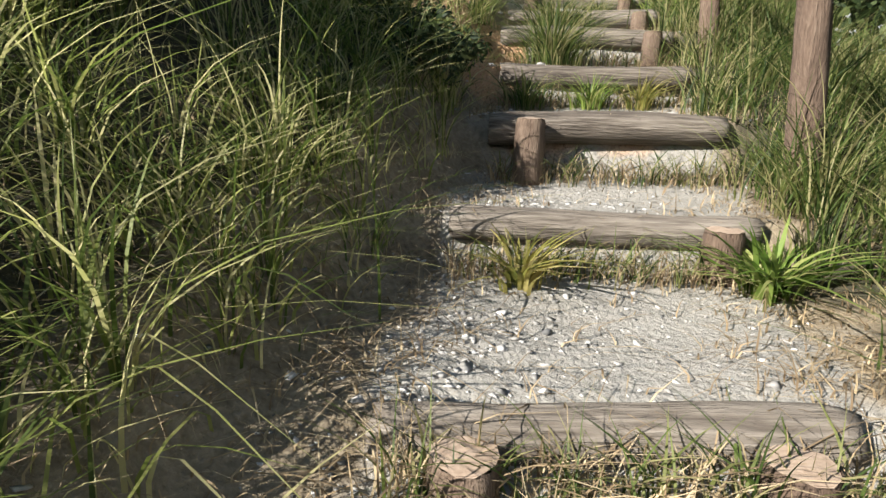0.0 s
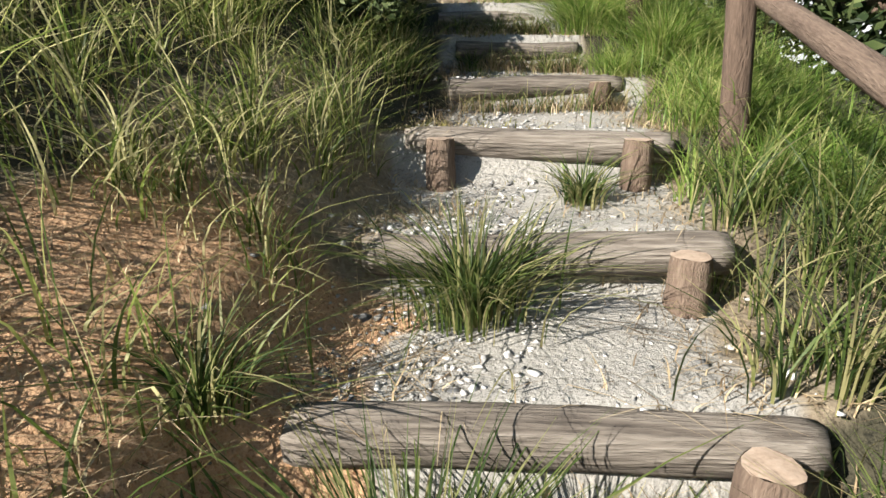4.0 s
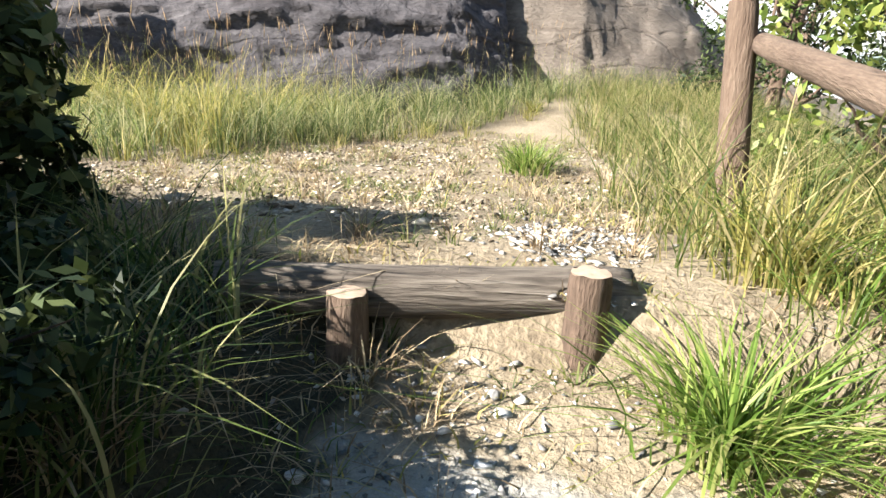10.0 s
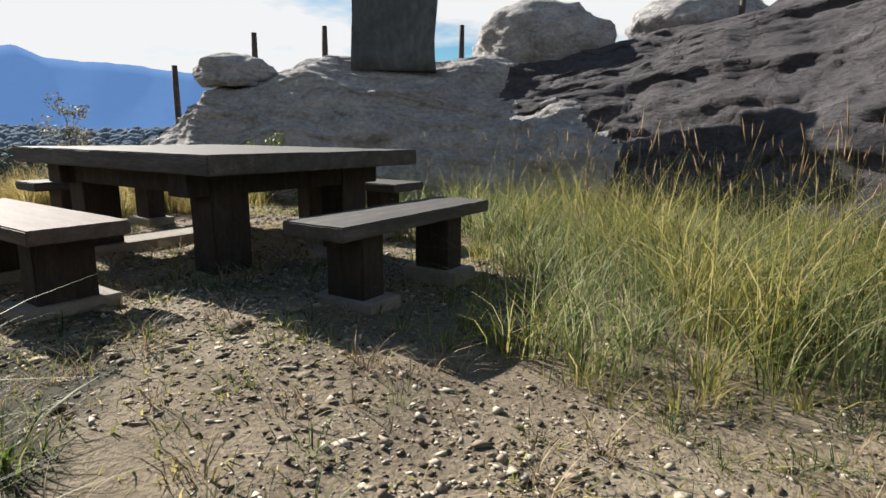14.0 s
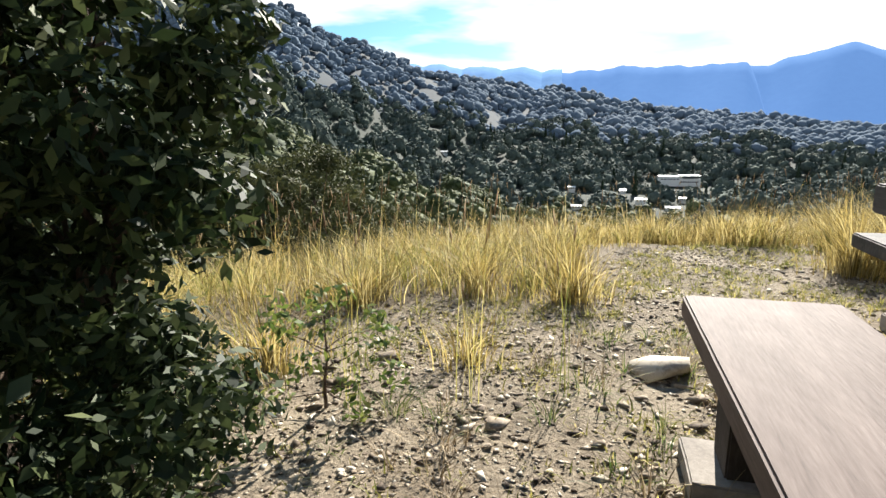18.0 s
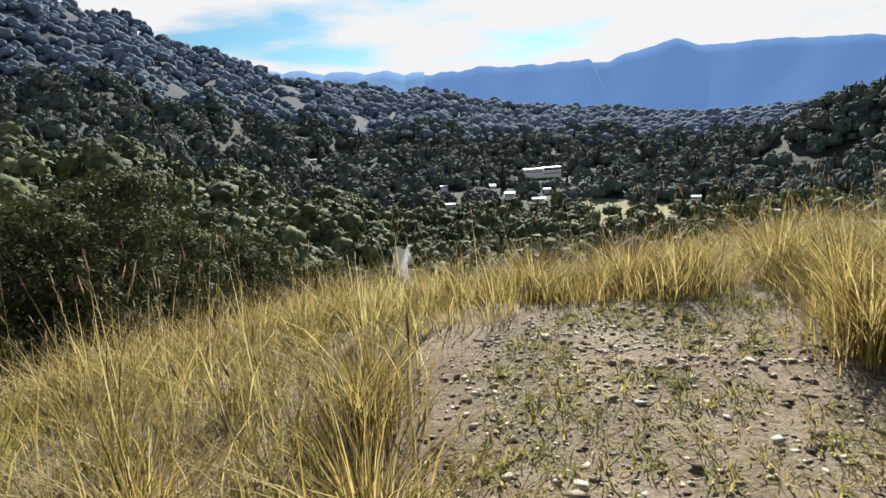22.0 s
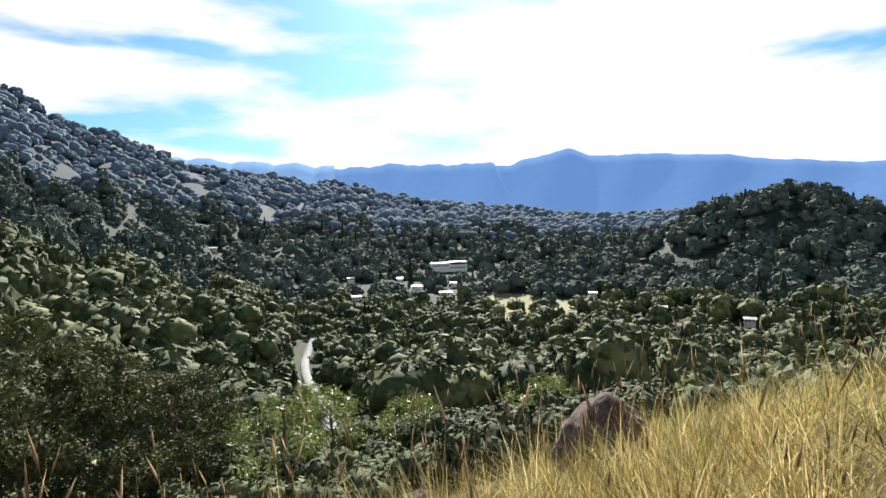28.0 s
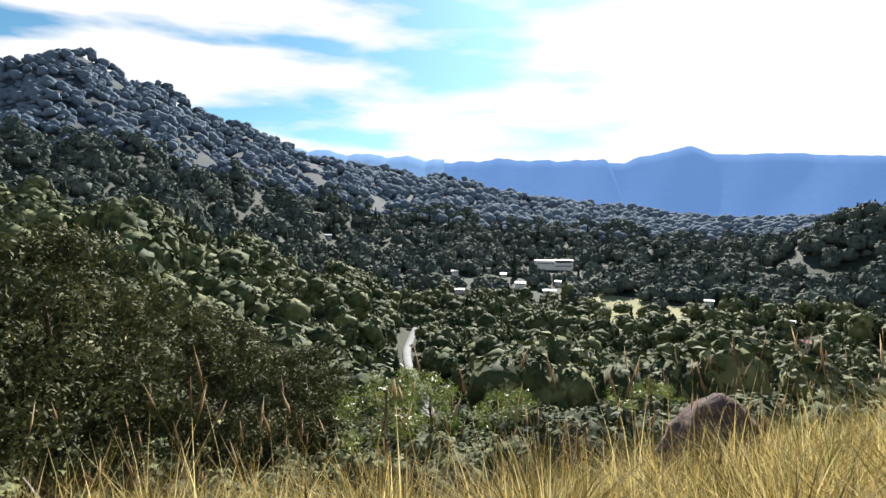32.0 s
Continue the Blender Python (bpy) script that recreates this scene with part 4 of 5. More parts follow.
def tuft_at(x, y, n, tall, spread, material, label, width=0.009, lean=0.9):
    turns = rng.uniform(0, 2 * math.pi, n)
    off = np.abs(rng.normal(0, spread, n))
    px, py = off * np.cos(turns), off * np.sin(turns)
    places = np.stack([px, py, 0 * px - 0.01], -1)
    v, f = blades(places, tall * rng.uniform(0.5, 1.1, n), width, lean, turns + rng.normal(0, 0.4, n))
    ob = tagged(mesh_of("grass_tussock", v, f, material, True), label, "grass", "single tussocks")
    ob.location = (x, y, float(height(x, y)))
    return ob


tuft_at(-0.31, -5.47, 480, 0.5, 0.11, GREEN, "thick green tussock on the gravel tread")
tuft_at(-0.17, -4.47, 420, 0.44, 0.11, GREEN, "thick green tussock drooping over a log step")
tuft_at(0.34, -3.78, 150, 0.28, 0.05, GREEN, "small green tussock under a log step")
tuft_at(-0.55, -6.15, 130, 0.28, 0.06, GREEN, "low green tussock by a log step")
tuft_at(-0.15, -6.12, 130, 0.26, 0.05, LUSH, "low green tussock by a log step")
tuft_at(0.15, -6.1, 110, 0.26, 0.05, OLIVE, "low yellowing tussock by a log step")
tuft_at(-0.85, -5.05, 120, 0.34, 0.06, GREEN, "green tussock on the bare clay bank")
tuft_at(0.12, -7.9, 120, 0.28, 0.05, LUSH, "broad-leaved green tussock by a log step", 0.02, 1.1)
tuft_at(-0.7, -7.88, 60, 0.24, 0.04, OLIVE, "yellowing broad-leaved tussock by a log step", 0.02, 1.1)
for x, y in ((-0.1, -0.74), (0.2, -0.78), (0.35, -0.7), (0.5, -0.75), (0.62, -0.68), (-0.05, -1.7), (0.5, -1.72), (0.72, -1.65)):
    tuft_at(x, y, 90, 0.24, 0.07, GREEN, "low dull green tuft under a sunken log step", 0.006, 1.1)
tuft_at(0.9, -1.25, 900, 0.56, 0.13, LUSH, "big bright arching tussock beside the steps", 0.007, 1.3)
tuft_at(0.98, -0.75, 650, 0.55, 0.12, LUSH, "big bright arching tussock beside the fence", 0.007, 1.3)
tuft_at(0.92, -2.12, 260, 0.28, 0.08, LUSH, "bright low tussock beside a log step", 0.007, 1.0)
tuft_at(1.28, -2.0, 600, 0.48, 0.12, LUSH, "big bright arching tussock under the fence", 0.007, 1.0)
tuft_at(0.34, 0.0, 280, 0.34, 0.08, LUSH, "bright tussock beside the top step", 0.009)
tuft_at(0.55, 0.62, 260, 0.4, 0.1, OLIVE, "yellowing tussock beside the top log", 0.007)
tuft_at(-0.55, 3.25, 380, 0.34, 0.1, LUSH, "low green tussock on the stony clearing")
tuft_at(-3.3, -0.35, 60, 0.62, 0.05, GREEN, "long-leaved green clump beside the bench path", 0.012, 0.8)
tuft_at(-3.3, -0.6, 900, 0.5, 0.16, GREEN, "dense dark green grassy clump beside the bench path", 0.006, 0.6)

def clearing(x, y):
    return smooth(0.0, 0.7, (y - (3.1 - 0.9 * (x + 2.5) * 0.55)) + 0.35 * waves(x, y, 0.9, 6))


def rock_side(x, y):
    """Thick in front of the rock, none on the stony clearing and the table."""
    edge = np.interp(x, [-12, -9.5, -7.2, -5.5, -4.2, -3.6, -3.2, -2.8, -2.4, -1.5, -0.5, 1.0], [-1.0, 1.5, 2.5, 2.8, 2.5, 2.35, 2.8, 3.7, 4.9, 6.4, 8.2, 9.0])
    foot_line = np.interp(x, [-12, -10.9, -10.2, -8.4, -6, -4, -2.2, -0.9, 1.5], [0.5, 1.3, 3.2, 5.0, 5.8, 6.5, 7.5, 9.0, 11.4])
    return smooth(-0.3, 0.35, y - edge + 0.3 * waves(x, y, 0.8, 6)) * (1 - smooth(0.0, 0.35, y - foot_line))


grow("grass_meadow", [(-11.0, -0.4, 1.0, 9.6)], 88000, 0.64, 0.007, 0.85, surface("meadow_grass", [(0.06, 0.09, 0.028), (0.14, 0.185, 0.058), (0.25, 0.285, 0.11), (0.44, 0.41, 0.23)], 0.7, 0.55, 0, island=0.8, thin=0.58, spec=0.3), lambda x, y: rock_side(x, y) * (0.35 + 0.65 * smooth(-0.3, 0.35, waves(x, y, 0.45, 13))), clump=0.12, segments=4, droop=0.6, label="tall green grass in front of the rock")
grow("grass_meadow_tall", [(-8.6, -3.4, 3.0, 6.2)], 15000, 0.92, 0.007, 0.8, OLIVE, lambda x, y: rock_side(x, y - 0.35) * smooth(0.0, 0.4, waves(x, y, 0.6, 21)), clump=0.14, segments=4, droop=0.7, label="taller yellowing grass clumps at the rock's foot")
sx, sy = rng.uniform(-10.5, -0.6, 1100), rng.uniform(1.2, 9.0, 1100)
ok = rock_side(sx, sy) > rng.uniform(0.2, 1, 1100)
sx, sy = sx[ok], sy[ok]
(sv, sf), (hv, hf) = stalks(np.stack([sx, sy, height(sx, sy)], -1), rng.uniform(0.6, 1.15, len(sx)))
tagged(mesh_of("grass_stalks", sv, sf, OLIVE, True), "thin stalks above the grass by the rock", "grass", kind="stuff")
tagged(mesh_of("grass_seed_heads", hv, hf, SEED), "pale seed heads above the grass by the rock", "grass", kind="stuff")


grow("grass_meadow_fringe", [(-8.0, 0.2, 1.6, 7.5)], 11000, 0.34, 0.007, 0.8, OLIVE, lambda x, y: smooth(0.05, 0.5, rock_side(x, y + 0.55)) * (1 - rock_side(x, y - 0.2)), clump=0.07, segments=3, label="short uneven tufts fringing the tall grass")


def right_side(x, y):
    edge = np.interp(y, [0.5, 1.2, 2.2, 3.5, 5.0, 7.0, 9.5], [0.15, 0.2, 0.12, 0.2, -0.2, -0.7, -0.4])
    return smooth(-0.1, 0.4, x - edge + 0.2 * waves(x, y, 0.7, 9))


grow("grass_margin", [(-0.6, 3.2, 0.5, 10.5)], 26000, 0.6, 0.007, 0.8, surface("margin_grass", [(0.06, 0.09, 0.02), (0.15, 0.19, 0.05), (0.27, 0.28, 0.1), (0.45, 0.38, 0.2)], 0.7, 0.55, 0, island=0.8, thin=0.58, spec=0.3), right_side, clump=0.1, segments=4, droop=0.5, label="tall mixed grass along the clearing's fence side")


def edge_band(x, y):
    """The dry yellow belt along the drop to the valley."""
    s = -(0.75 * x + 0.66 * y)
    a = smooth(-0.25, 0.25, (-y - np.interp(x, [-12, -10, -9.0, -8.3, -7.6, -6.8, -5.5, -4.4, -3.5], [2.2, 3.2, 4.25, 4.3, 3.55, 3.2, 3.75, 3.5, 2.9])) + 0.25 * waves(x, y, 0.8, 7))
    c = smooth(9.7, 10.25, s + 0.2 * waves(x, y, 0.8, 7))
    d = smooth(-0.25, 0.4, (-x - np.interp(y, [-3.5, -2.4, -1.2, 0.5, 1.5], [10.4, 9.7, 9.0, 9.2, 9.8])) + 0.2 * waves(x, y, 0.6, 3))
    clear = np.minimum(np.hypot(x + 8.22, y + 3.46), np.hypot(x + 7.8, y + 3.1))
    return np.maximum(a, np.maximum(c, d)) * smooth(0.45, 0.8, clear)


grow("grass_dry_edge", [(-13.5, -3.0, -7.4, 0.6)], 54000, 0.48, 0.0055, 0.7, DRY, lambda x, y: edge_band(x, y) * (0.4 + 0.6 * smooth(-0.4, 0.4, waves(x, y, 0.55, 21))), clump=0.1, segments=3, droop=0.5, label="dry golden grass along the edge of the drop")
grow("grass_olive_edge", [(-14.0, -3.0, -6.6, 0.0)], 30000, 0.38, 0.006, 0.85, OLIVE, edge_band, clump=0.1, segments=3, droop=0.4, label="greenish dry grass along the edge of the drop")
grow("grass_dry_slope", [(-12.8, -9.2, -6.6, -3.6)], 15000, 0.33, 0.006, 0.55, DRY, edge_band, clump=0.1, segments=3, droop=0.5, label="dry golden grass on the lip of the drop")
grow("grass_dry_lip", [(-10.2, -6.4, -6.9, -5.3)], 14000, 0.5, 0.0055, 0.5, DRY, lambda x, y: 0.5 + 0.5 * smooth(-0.4, 0.4, waves(x, y, 0.5, 27)), clump=0.1, segments=3, droop=0.5, label="dry golden grass hanging over the lip of the drop")
sx, sy = rng.uniform(-13.0, -3.6, 2600), rng.uniform(-6.6, 0.4, 2600)
ok = (edge_band(sx, sy) > rng.uniform(0.3, 1, 2600)) & (np.hypot(sx + 8.25, sy + 3.5) > 1.3) & (rng.uniform(0, 1, 2600) < 0.55)
sx, sy = sx[ok], sy[ok]
(sv, sf), (hv, hf) = stalks(np.stack([sx, sy, height(sx, sy)], -1), rng.uniform(0.42, 0.8, len(sx)))
tagged(mesh_of("grass_stalks", sv, sf, DRY, True), "thin dry stalks above the golden grass", "grass", kind="stuff")
tagged(mesh_of("grass_seed_heads", hv, hf, SEED), "pale seed heads above the golden grass", "grass", kind="stuff")
px, py = np.concatenate([rng.normal((x, y), 0.05, (n, 2)) for x, y, n in ((-5.4, -2.2, 9), (-5.75, -2.05, 6), (-4.95, -2.5, 7))]).T
(sv, sf), (hv, hf) = stalks(np.stack([px, py, height(px, py)], -1), rng.uniform(0.45, 0.85, len(px)), 0.12)
tagged(mesh_of("grass_stalks", sv, sf, OLIVE, True), "few tall thin dry stalks standing on the stony ground", "grass", kind="stuff")
tagged(mesh_of("grass_seed_heads", hv, hf, SEED), "seed heads of the single stalks on stony ground", "grass", kind="stuff")
for x, y, n, tall in ((-9.6, -4.5, 700, 0.5), (-10.1, -3.95, 600, 0.5), (-10.4, -3.6, 600, 0.46), (-10.7, -3.1, 700, 0.6), (-9.3, -4.95, 500, 0.42), (-4.75, -3.15, 320, 0.4), (-9.5, -1.75, 800, 0.62), (-9.6, -0.9, 800, 0.75), (-9.55, -2.1, 500, 0.85), (-9.75, -2.5, 420, 0.7), (-6.95, -3.15, 420, 0.5), (-5.62, -2.58, 160, 0.3), (-9.35, -2.35, 600, 0.6), (-6.5, -3.7, 360, 0.45), (-5.6, -3.85, 360, 0.44), (-7.4, -3.8, 360, 0.42)):
    tuft_at(x, y, int(n * 0.8), tall, 0.14, DRY, "large golden tussock at the edge of the clearing", 0.006, 0.6)


def open_ground(x, y):
    s = -(0.75 * x + 0.66 * y)
    green = smooth(4.5, 7.5, s) * 0.9 + 0.2
    return green * (1 - rock_side(x, y)) * smooth(0.2, 0.7, 0.5 + 0.6 * waves(x, y, 0.7, 2))


grow("grass_turf", [(-10.0, 0.2, -3.8, 6.0)], 210000, 0.075, 0.008, 0.9, OLIVE, open_ground, clump=0.03, segments=2, tuft=12, label="thin short turf on the stony clearing")
grow("grass_sprigs", [(-7.0, 0.3, -2.5, 6.0)], 14000, 0.13, 0.005, 1.0, GREEN, lambda x, y: 1 - 0.5 * rock_side(x, y), clump=0.06, segments=3, tuft=30, label="small green sprigs on the stony clearing")
grow("grass_wisps", [(-7.0, 0.3, -2.5, 5.5)], 11000, 0.17, 0.005, 1.1, STRAW, lambda x, y: 1 - 0.5 * rock_side(x, y), clump=0.05, segments=3, tuft=22, label="low dry tufts on the stony clearing")


# ---- stones ----
def pebble_shapes(corners, n=8):
    """Angular stones: hulls round a few random corners."""
    out = []
    for k in range(n):
        d = rng.normal(0, 1, (corners, 3))
        d *= rng.uniform(0.75, 1.1, (corners, 1)) / np.linalg.norm(d, axis=1, keepdims=True)
        bm = bmesh.new()
        for p in d:
            bm.verts.new(p)
        bmesh.ops.convex_hull(bm, input=bm.verts[:])
        bmesh.ops.triangulate(bm, faces=bm.faces[:])
        bm.verts.index_update()
        out.append((np.array([p.co[:] for p in bm.verts]), np.array([[q.index for q in g.verts] for g in bm.faces])))
        bm.free()
    return out


def gravel(name, x, y, size, material, label):
    n = len(x)
    sc = np.stack([size * rng.uniform(0.8, 1.4, n), size * rng.uniform(0.7, 1.1, n), size * rng.uniform(0.22, 0.55, n)], -1)
    places = np.stack([x, y, height(x, y) + size * 0.12], -1)
    ob = scatter(name, PEB, rng.integers(0, len(PEB), n), places, sc, rng.uniform(0, 6.28, n), material, 0.25)
    return tagged(ob, label, "gravel", kind="stuff")


PEB, ROUGH = pebble_shapes(8, 12), pebble_shapes(16)
n = 9000
ky = rng.uniform(-10.2, 0.3, n)
kx = middle(ky) + np.where(rng.uniform(0, 1, n) < 0.6, rng.normal(-0.42, 0.2, n), rng.normal(0.1, 0.36, n))
gravel("path_gravel", kx, ky, np.minimum(rng.lognormal(-4.85, 0.5, n), 0.03), PEBBLE, "grey gravel strewn over the treads")
n = 900
ky = rng.uniform(-5.0, -1.9, n)
kx = middle(ky) - np.abs(rng.normal(0.35, 0.22, n))
gravel("path_gravel", kx, ky, np.minimum(rng.lognormal(-4.2, 0.35, n), 0.04), PEBBLE, "heap of pale grey stones on the treads")
n = 105000
x, y = rng.uniform(-9.6, 0.2, n), rng.uniform(-4.0, 5.6, n)
dens = (1 - 0.85 * rock_side(x, y)) * (1 - 0.8 * edge_band(x, y)) * (0.35 + 0.65 * smooth(-0.4, 0.5, waves(x, y, 1.1, 11)))
ok = (dens > rng.uniform(0, 1, n)) & ((y > 0.7) | (x < -3.2))
gravel("clearing_rubble", x[ok], y[ok], np.minimum(rng.lognormal(-4.5, 0.5, ok.sum()), 0.045), RUBBLE, "brown rubble strewn over the clearing")
n = 420
gravel("path_gravel", rng.normal(-0.08, 0.15, n), rng.normal(0.88, 0.17, n), rng.lognormal(-4.35, 0.4, n), PEBBLE, "pale stones heaped beside the clearing path")
LARGE = [(-4.15, 0.72, 0.085), (-4.4, 0.98, 0.06), (-4.95, -0.15, 0.07), (-4.7, 0.1, 0.055), (-5.35, -2.0, 0.06), (-6.35, -1.95, 0.17), (-5.0, -2.75, 0.06), (-5.32, -2.9, 0.065), (-2.55, 2.35, 0.04), (-1.1, 2.0, 0.035), (-0.44, -6.68, 0.03), (0.25, -6.42, 0.045), (-0.02, -6.4, 0.03), (-0.74, -5.54, 0.045), (-0.41, -5.72, 0.05), (-0.6, -6.65, 0.03), (0.3, -6.62, 0.03), (0.42, -6.58, 0.025), (0.8, -2.27, 0.035), (0.74, -2.25, 0.03), (-0.3, -4.95, 0.03), (0.7, -4.85, 0.03), (-7.3, -1.98, 0.07), (-7.05, -1.8, 0.06), (0.78, -0.15, 0.07), (0.85, 0.25, 0.06), (0.7, -0.4, 0.08)]
for k, (x, y, s) in enumerate(LARGE):
    v, f = ROUGH[k % len(ROUGH)]
    ob = tagged(mesh_of("loose_stone", v * np.array([s * 1.2, s, s * 0.5]), f, RUBBLE if k < 10 or k > 21 else PEBBLE, False), "loose angular stone lying on the ground", "stone", "loose stones")
    ob.matrix_world = pose(x, y, float(height(x, y)) + s * 0.1, 0, 0, 47 * k)

# muddy puddle on a tread
bm = bmesh.new()
ring = [bm.verts.new((0.37 * (1 + 0.12 * math.sin(3 * a + 1) + 0.07 * math.sin(5 * a) + 0.04 * math.sin(9 * a + 2)) * math.cos(a), 0.2 * (1 + 0.12 * math.sin(3 * a + 1) + 0.09 * math.sin(5 * a) + 0.05 * math.sin(8 * a)) * math.sin(a), 0)) for a in (2 * math.pi * j / 72 for j in range(72))]
bm.faces.new(ring)
puddle = tagged(part("puddle", bm, WET), "shallow puddle of brown muddy water on a tread", "puddle")
puddle.location = (-0.29, -6.6, LOG_Z[2] + 0.006)


# ---- trees and bushes ----
def limb(bm, a, b, r0, r1, knots=8, rings=6, wob=0.06, seed=0.0):
    a, b = Vector(a), Vector(b)
    q = (b - a).to_track_quat("Z", "Y")
    rows = []
    for i in range(rings):
        f = i / (rings - 1)
        c = a.lerp(b, f) + Vector((noise.noise((f * 3, seed, 0)), noise.noise((seed, f * 3, 5)), 0)) * wob * (b - a).length * math.sin(f * math.pi)
        r = r0 + (r1 - r0) * f
        rows.append([bm.verts.new(c + q @ Vector((r * math.cos(6.2832 * j / knots), r * math.sin(6.2832 * j / knots), 0))) for j in range(knots)])
    for i in range(rings - 1):
        for j in range(knots):
            bm.faces.new((rows[i][j], rows[i][(j + 1) % knots], rows[i + 1][(j + 1) % knots], rows[i + 1][j]))
    bm.faces.new(rows[-1])


def leaves(clumps, per, size, wide=0.42):
    """Single leaves round clump centres (x, y, z, radius): points and quads."""
    c = np.repeat(np.array(clumps, float), per, 0)
    n = len(c)
    d = rng.normal(0, 1, (n, 3))
    d /= np.linalg.norm(d, axis=1, keepdims=True)
    p = c[:, :3] + d * (c[:, 3:] * rng.uniform(0.35, 1.0, (n, 1)) ** 0.6) * np.array([1, 1, 0.8])
    k = d * 0.9 + rng.normal(0, 0.42, (n, 3)) + np.array([0, 0, 0.25])
    k /= np.linalg.norm(k, axis=1, keepdims=True)
    a = np.cross(k, rng.normal(0, 1, (n, 3)) + np.array([0, 0, -0.4]))
    a /= np.linalg.norm(a, axis=1, keepdims=True) + 1e-9
    s = np.cross(a, k)
    L = (size * rng.uniform(0.6, 1.3, n))[:, None]
    v = np.stack([p, p + a * L * 0.45 + s * L * wide * 0.5 + k * L * 0.05, p + a * L, p + a * L * 0.45 - s * L * wide * 0.5 + k * L * 0.05], 1)
    return v.reshape(-1, 3), np.arange(4 * n).reshape(-1, 4)


def tree(x, y, tall, crown, label, leaf=LEAF, size=0.09, clumps=34, per=70, low=0.3, trunk=0.09, name="tree", lean=(0, 0), fill=1.0, wide=0.42, base=None):
    """A tree with a tapered, limbed trunk and a crown of single leaves in uneven clumps."""
    z = float(height(x, y)) if base is None else base
    t = tagged(new(name), label, "tree" if name == "tree" else "bush")
    t.location = (x, y, z)
    cs = []
    for _ in range(clumps):
        a, r, h = rng.uniform(0, 6.283), crown * math.sqrt(rng.uniform(0.02, 1)), rng.uniform(low, 1)
        r *= 0.45 + 0.75 * math.sin(min(1, (h - low) / (1 - low) * 0.85 + 0.15) * math.pi) ** 0.7
        cs.append((lean[0] * h + r * math.cos(a), lean[1] * h + r * math.sin(a), tall * h, crown * rng.uniform(0.2, 0.36) * fill))
    bm = bmesh.new()
    limb(bm, (0, 0, -0.2), (lean[0] * 0.8, lean[1] * 0.8, tall * 0.85), trunk, trunk * 0.25, 10, 10, 0.08, x)
    for c in cs[:: max(1, clumps // 14)]:
        h = max(0.15, c[2] / tall - 0.22)
        limb(bm, (lean[0] * h * 0.9, lean[1] * h * 0.9, tall * h), c[:3], trunk * 0.42 * (1.1 - h), trunk * 0.08, 6, 5, 0.1, c[0])
    bmesh.ops.recalc_face_normals(bm, faces=bm.faces)
    part("trunk", bm, BARK, t, "dark bark trunk and limbs")
    v, f = leaves(cs, per, size, wide)
    crown_ob = mesh_of("crown", v, f, leaf)
    crown_ob.parent = t
    return t


tree(-3.7, -2.05, 2.25, 0.52, "dark leafy small tree beside the bench path", size=0.045, clumps=120, per=360, low=0.02, trunk=0.06, fill=1.2, lean=(-0.22, 0.2))
# Placed to shade the treads; dark leaves replace bank grass lost in shade.
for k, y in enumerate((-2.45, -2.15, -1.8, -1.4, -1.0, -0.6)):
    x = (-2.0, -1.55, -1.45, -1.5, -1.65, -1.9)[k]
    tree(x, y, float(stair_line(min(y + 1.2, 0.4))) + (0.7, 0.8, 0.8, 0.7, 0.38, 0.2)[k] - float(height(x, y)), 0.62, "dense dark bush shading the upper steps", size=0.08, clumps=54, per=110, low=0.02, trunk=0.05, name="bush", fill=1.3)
for x, y, h, c in ((-2.55, -7.75, 0.9, 0.42), (-2.0, 0.15, 0.9, 0.33), (-3.1, -2.3, 1.6, 0.7), (-3.0, -1.5, 1.5, 0.7), (-2.9, -0.7, 1.2, 0.6)):
    tree(x, y, h, c, "dense dark leafy tree shading the bank beside the steps", size=0.08, clumps=64, per=100, low=0.04, trunk=0.07, fill=1.3)
tree(-4.0, -1.95, 2.15, 0.3, "dark leafy young tree leaning over the bench path", size=0.045, clumps=50, per=260, low=0.4, trunk=0.03, fill=1.1, lean=(-0.15, 0.25))
tree(-3.8, -2.05, 1.1, 0.44, "dense dark leafy bush at the foot of the small tree", size=0.05, clumps=60, per=170, low=0.02, trunk=0.03, name="bush", fill=1.2)
# Stand-in shrubs: dark leaves in place of bank grass lying in deep shade.
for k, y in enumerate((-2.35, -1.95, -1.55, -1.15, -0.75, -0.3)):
    tree((-0.85, -0.78, -0.8, -0.85, -0.95, -1.25)[k], y, (0.45, 0.5, 0.52, 0.46, 0.36, 0.24)[k], (0.34, 0.34, 0.34, 0.32, 0.28, 0.22)[k], "low dark shrub standing in for shaded grass beside the steps", size=0.05, clumps=30, per=80, low=0.02, trunk=0.02, name="bush", fill=1.3)
# Added dark shrubs deepen the shade on the lower bank.
for x, y, h in ((-1.3, -6.45, 0.32), (-1.7, -6.35, 0.26), (-1.15, -6.75, 0.26), (-1.75, -6.7, 0.4)):
    tree(x, y, h, 0.26, "low dark shrub added to deepen the bank's shade beside the steps", size=0.045, clumps=26, per=80, low=0.02, trunk=0.015, name="bush", fill=1.3)
for x, y, h, c in ((2.7, 1.9, 3.2, 1.0), (2.9, -0.3, 3.0, 1.0), (2.6, 3.9, 3.0, 0.9)):
    tree(x, y, h, c, "dense dark bush on the slope behind the fence", size=0.09, clumps=60, per=130, low=0.03, trunk=0.05, name="bush", fill=1.3)
tree(-1.75, -0.75, 0.9, 0.45, "low dark bush at the edge of the shade", size=0.06, clumps=24, per=60, low=0.1, trunk=0.03, name="bush")
tree(2.1, 0.9, 2.6, 0.95, "bright-leaved bush behind the fence", BRIGHTLEAF, 0.085, 46, 70, 0.1, 0.05, "bush")
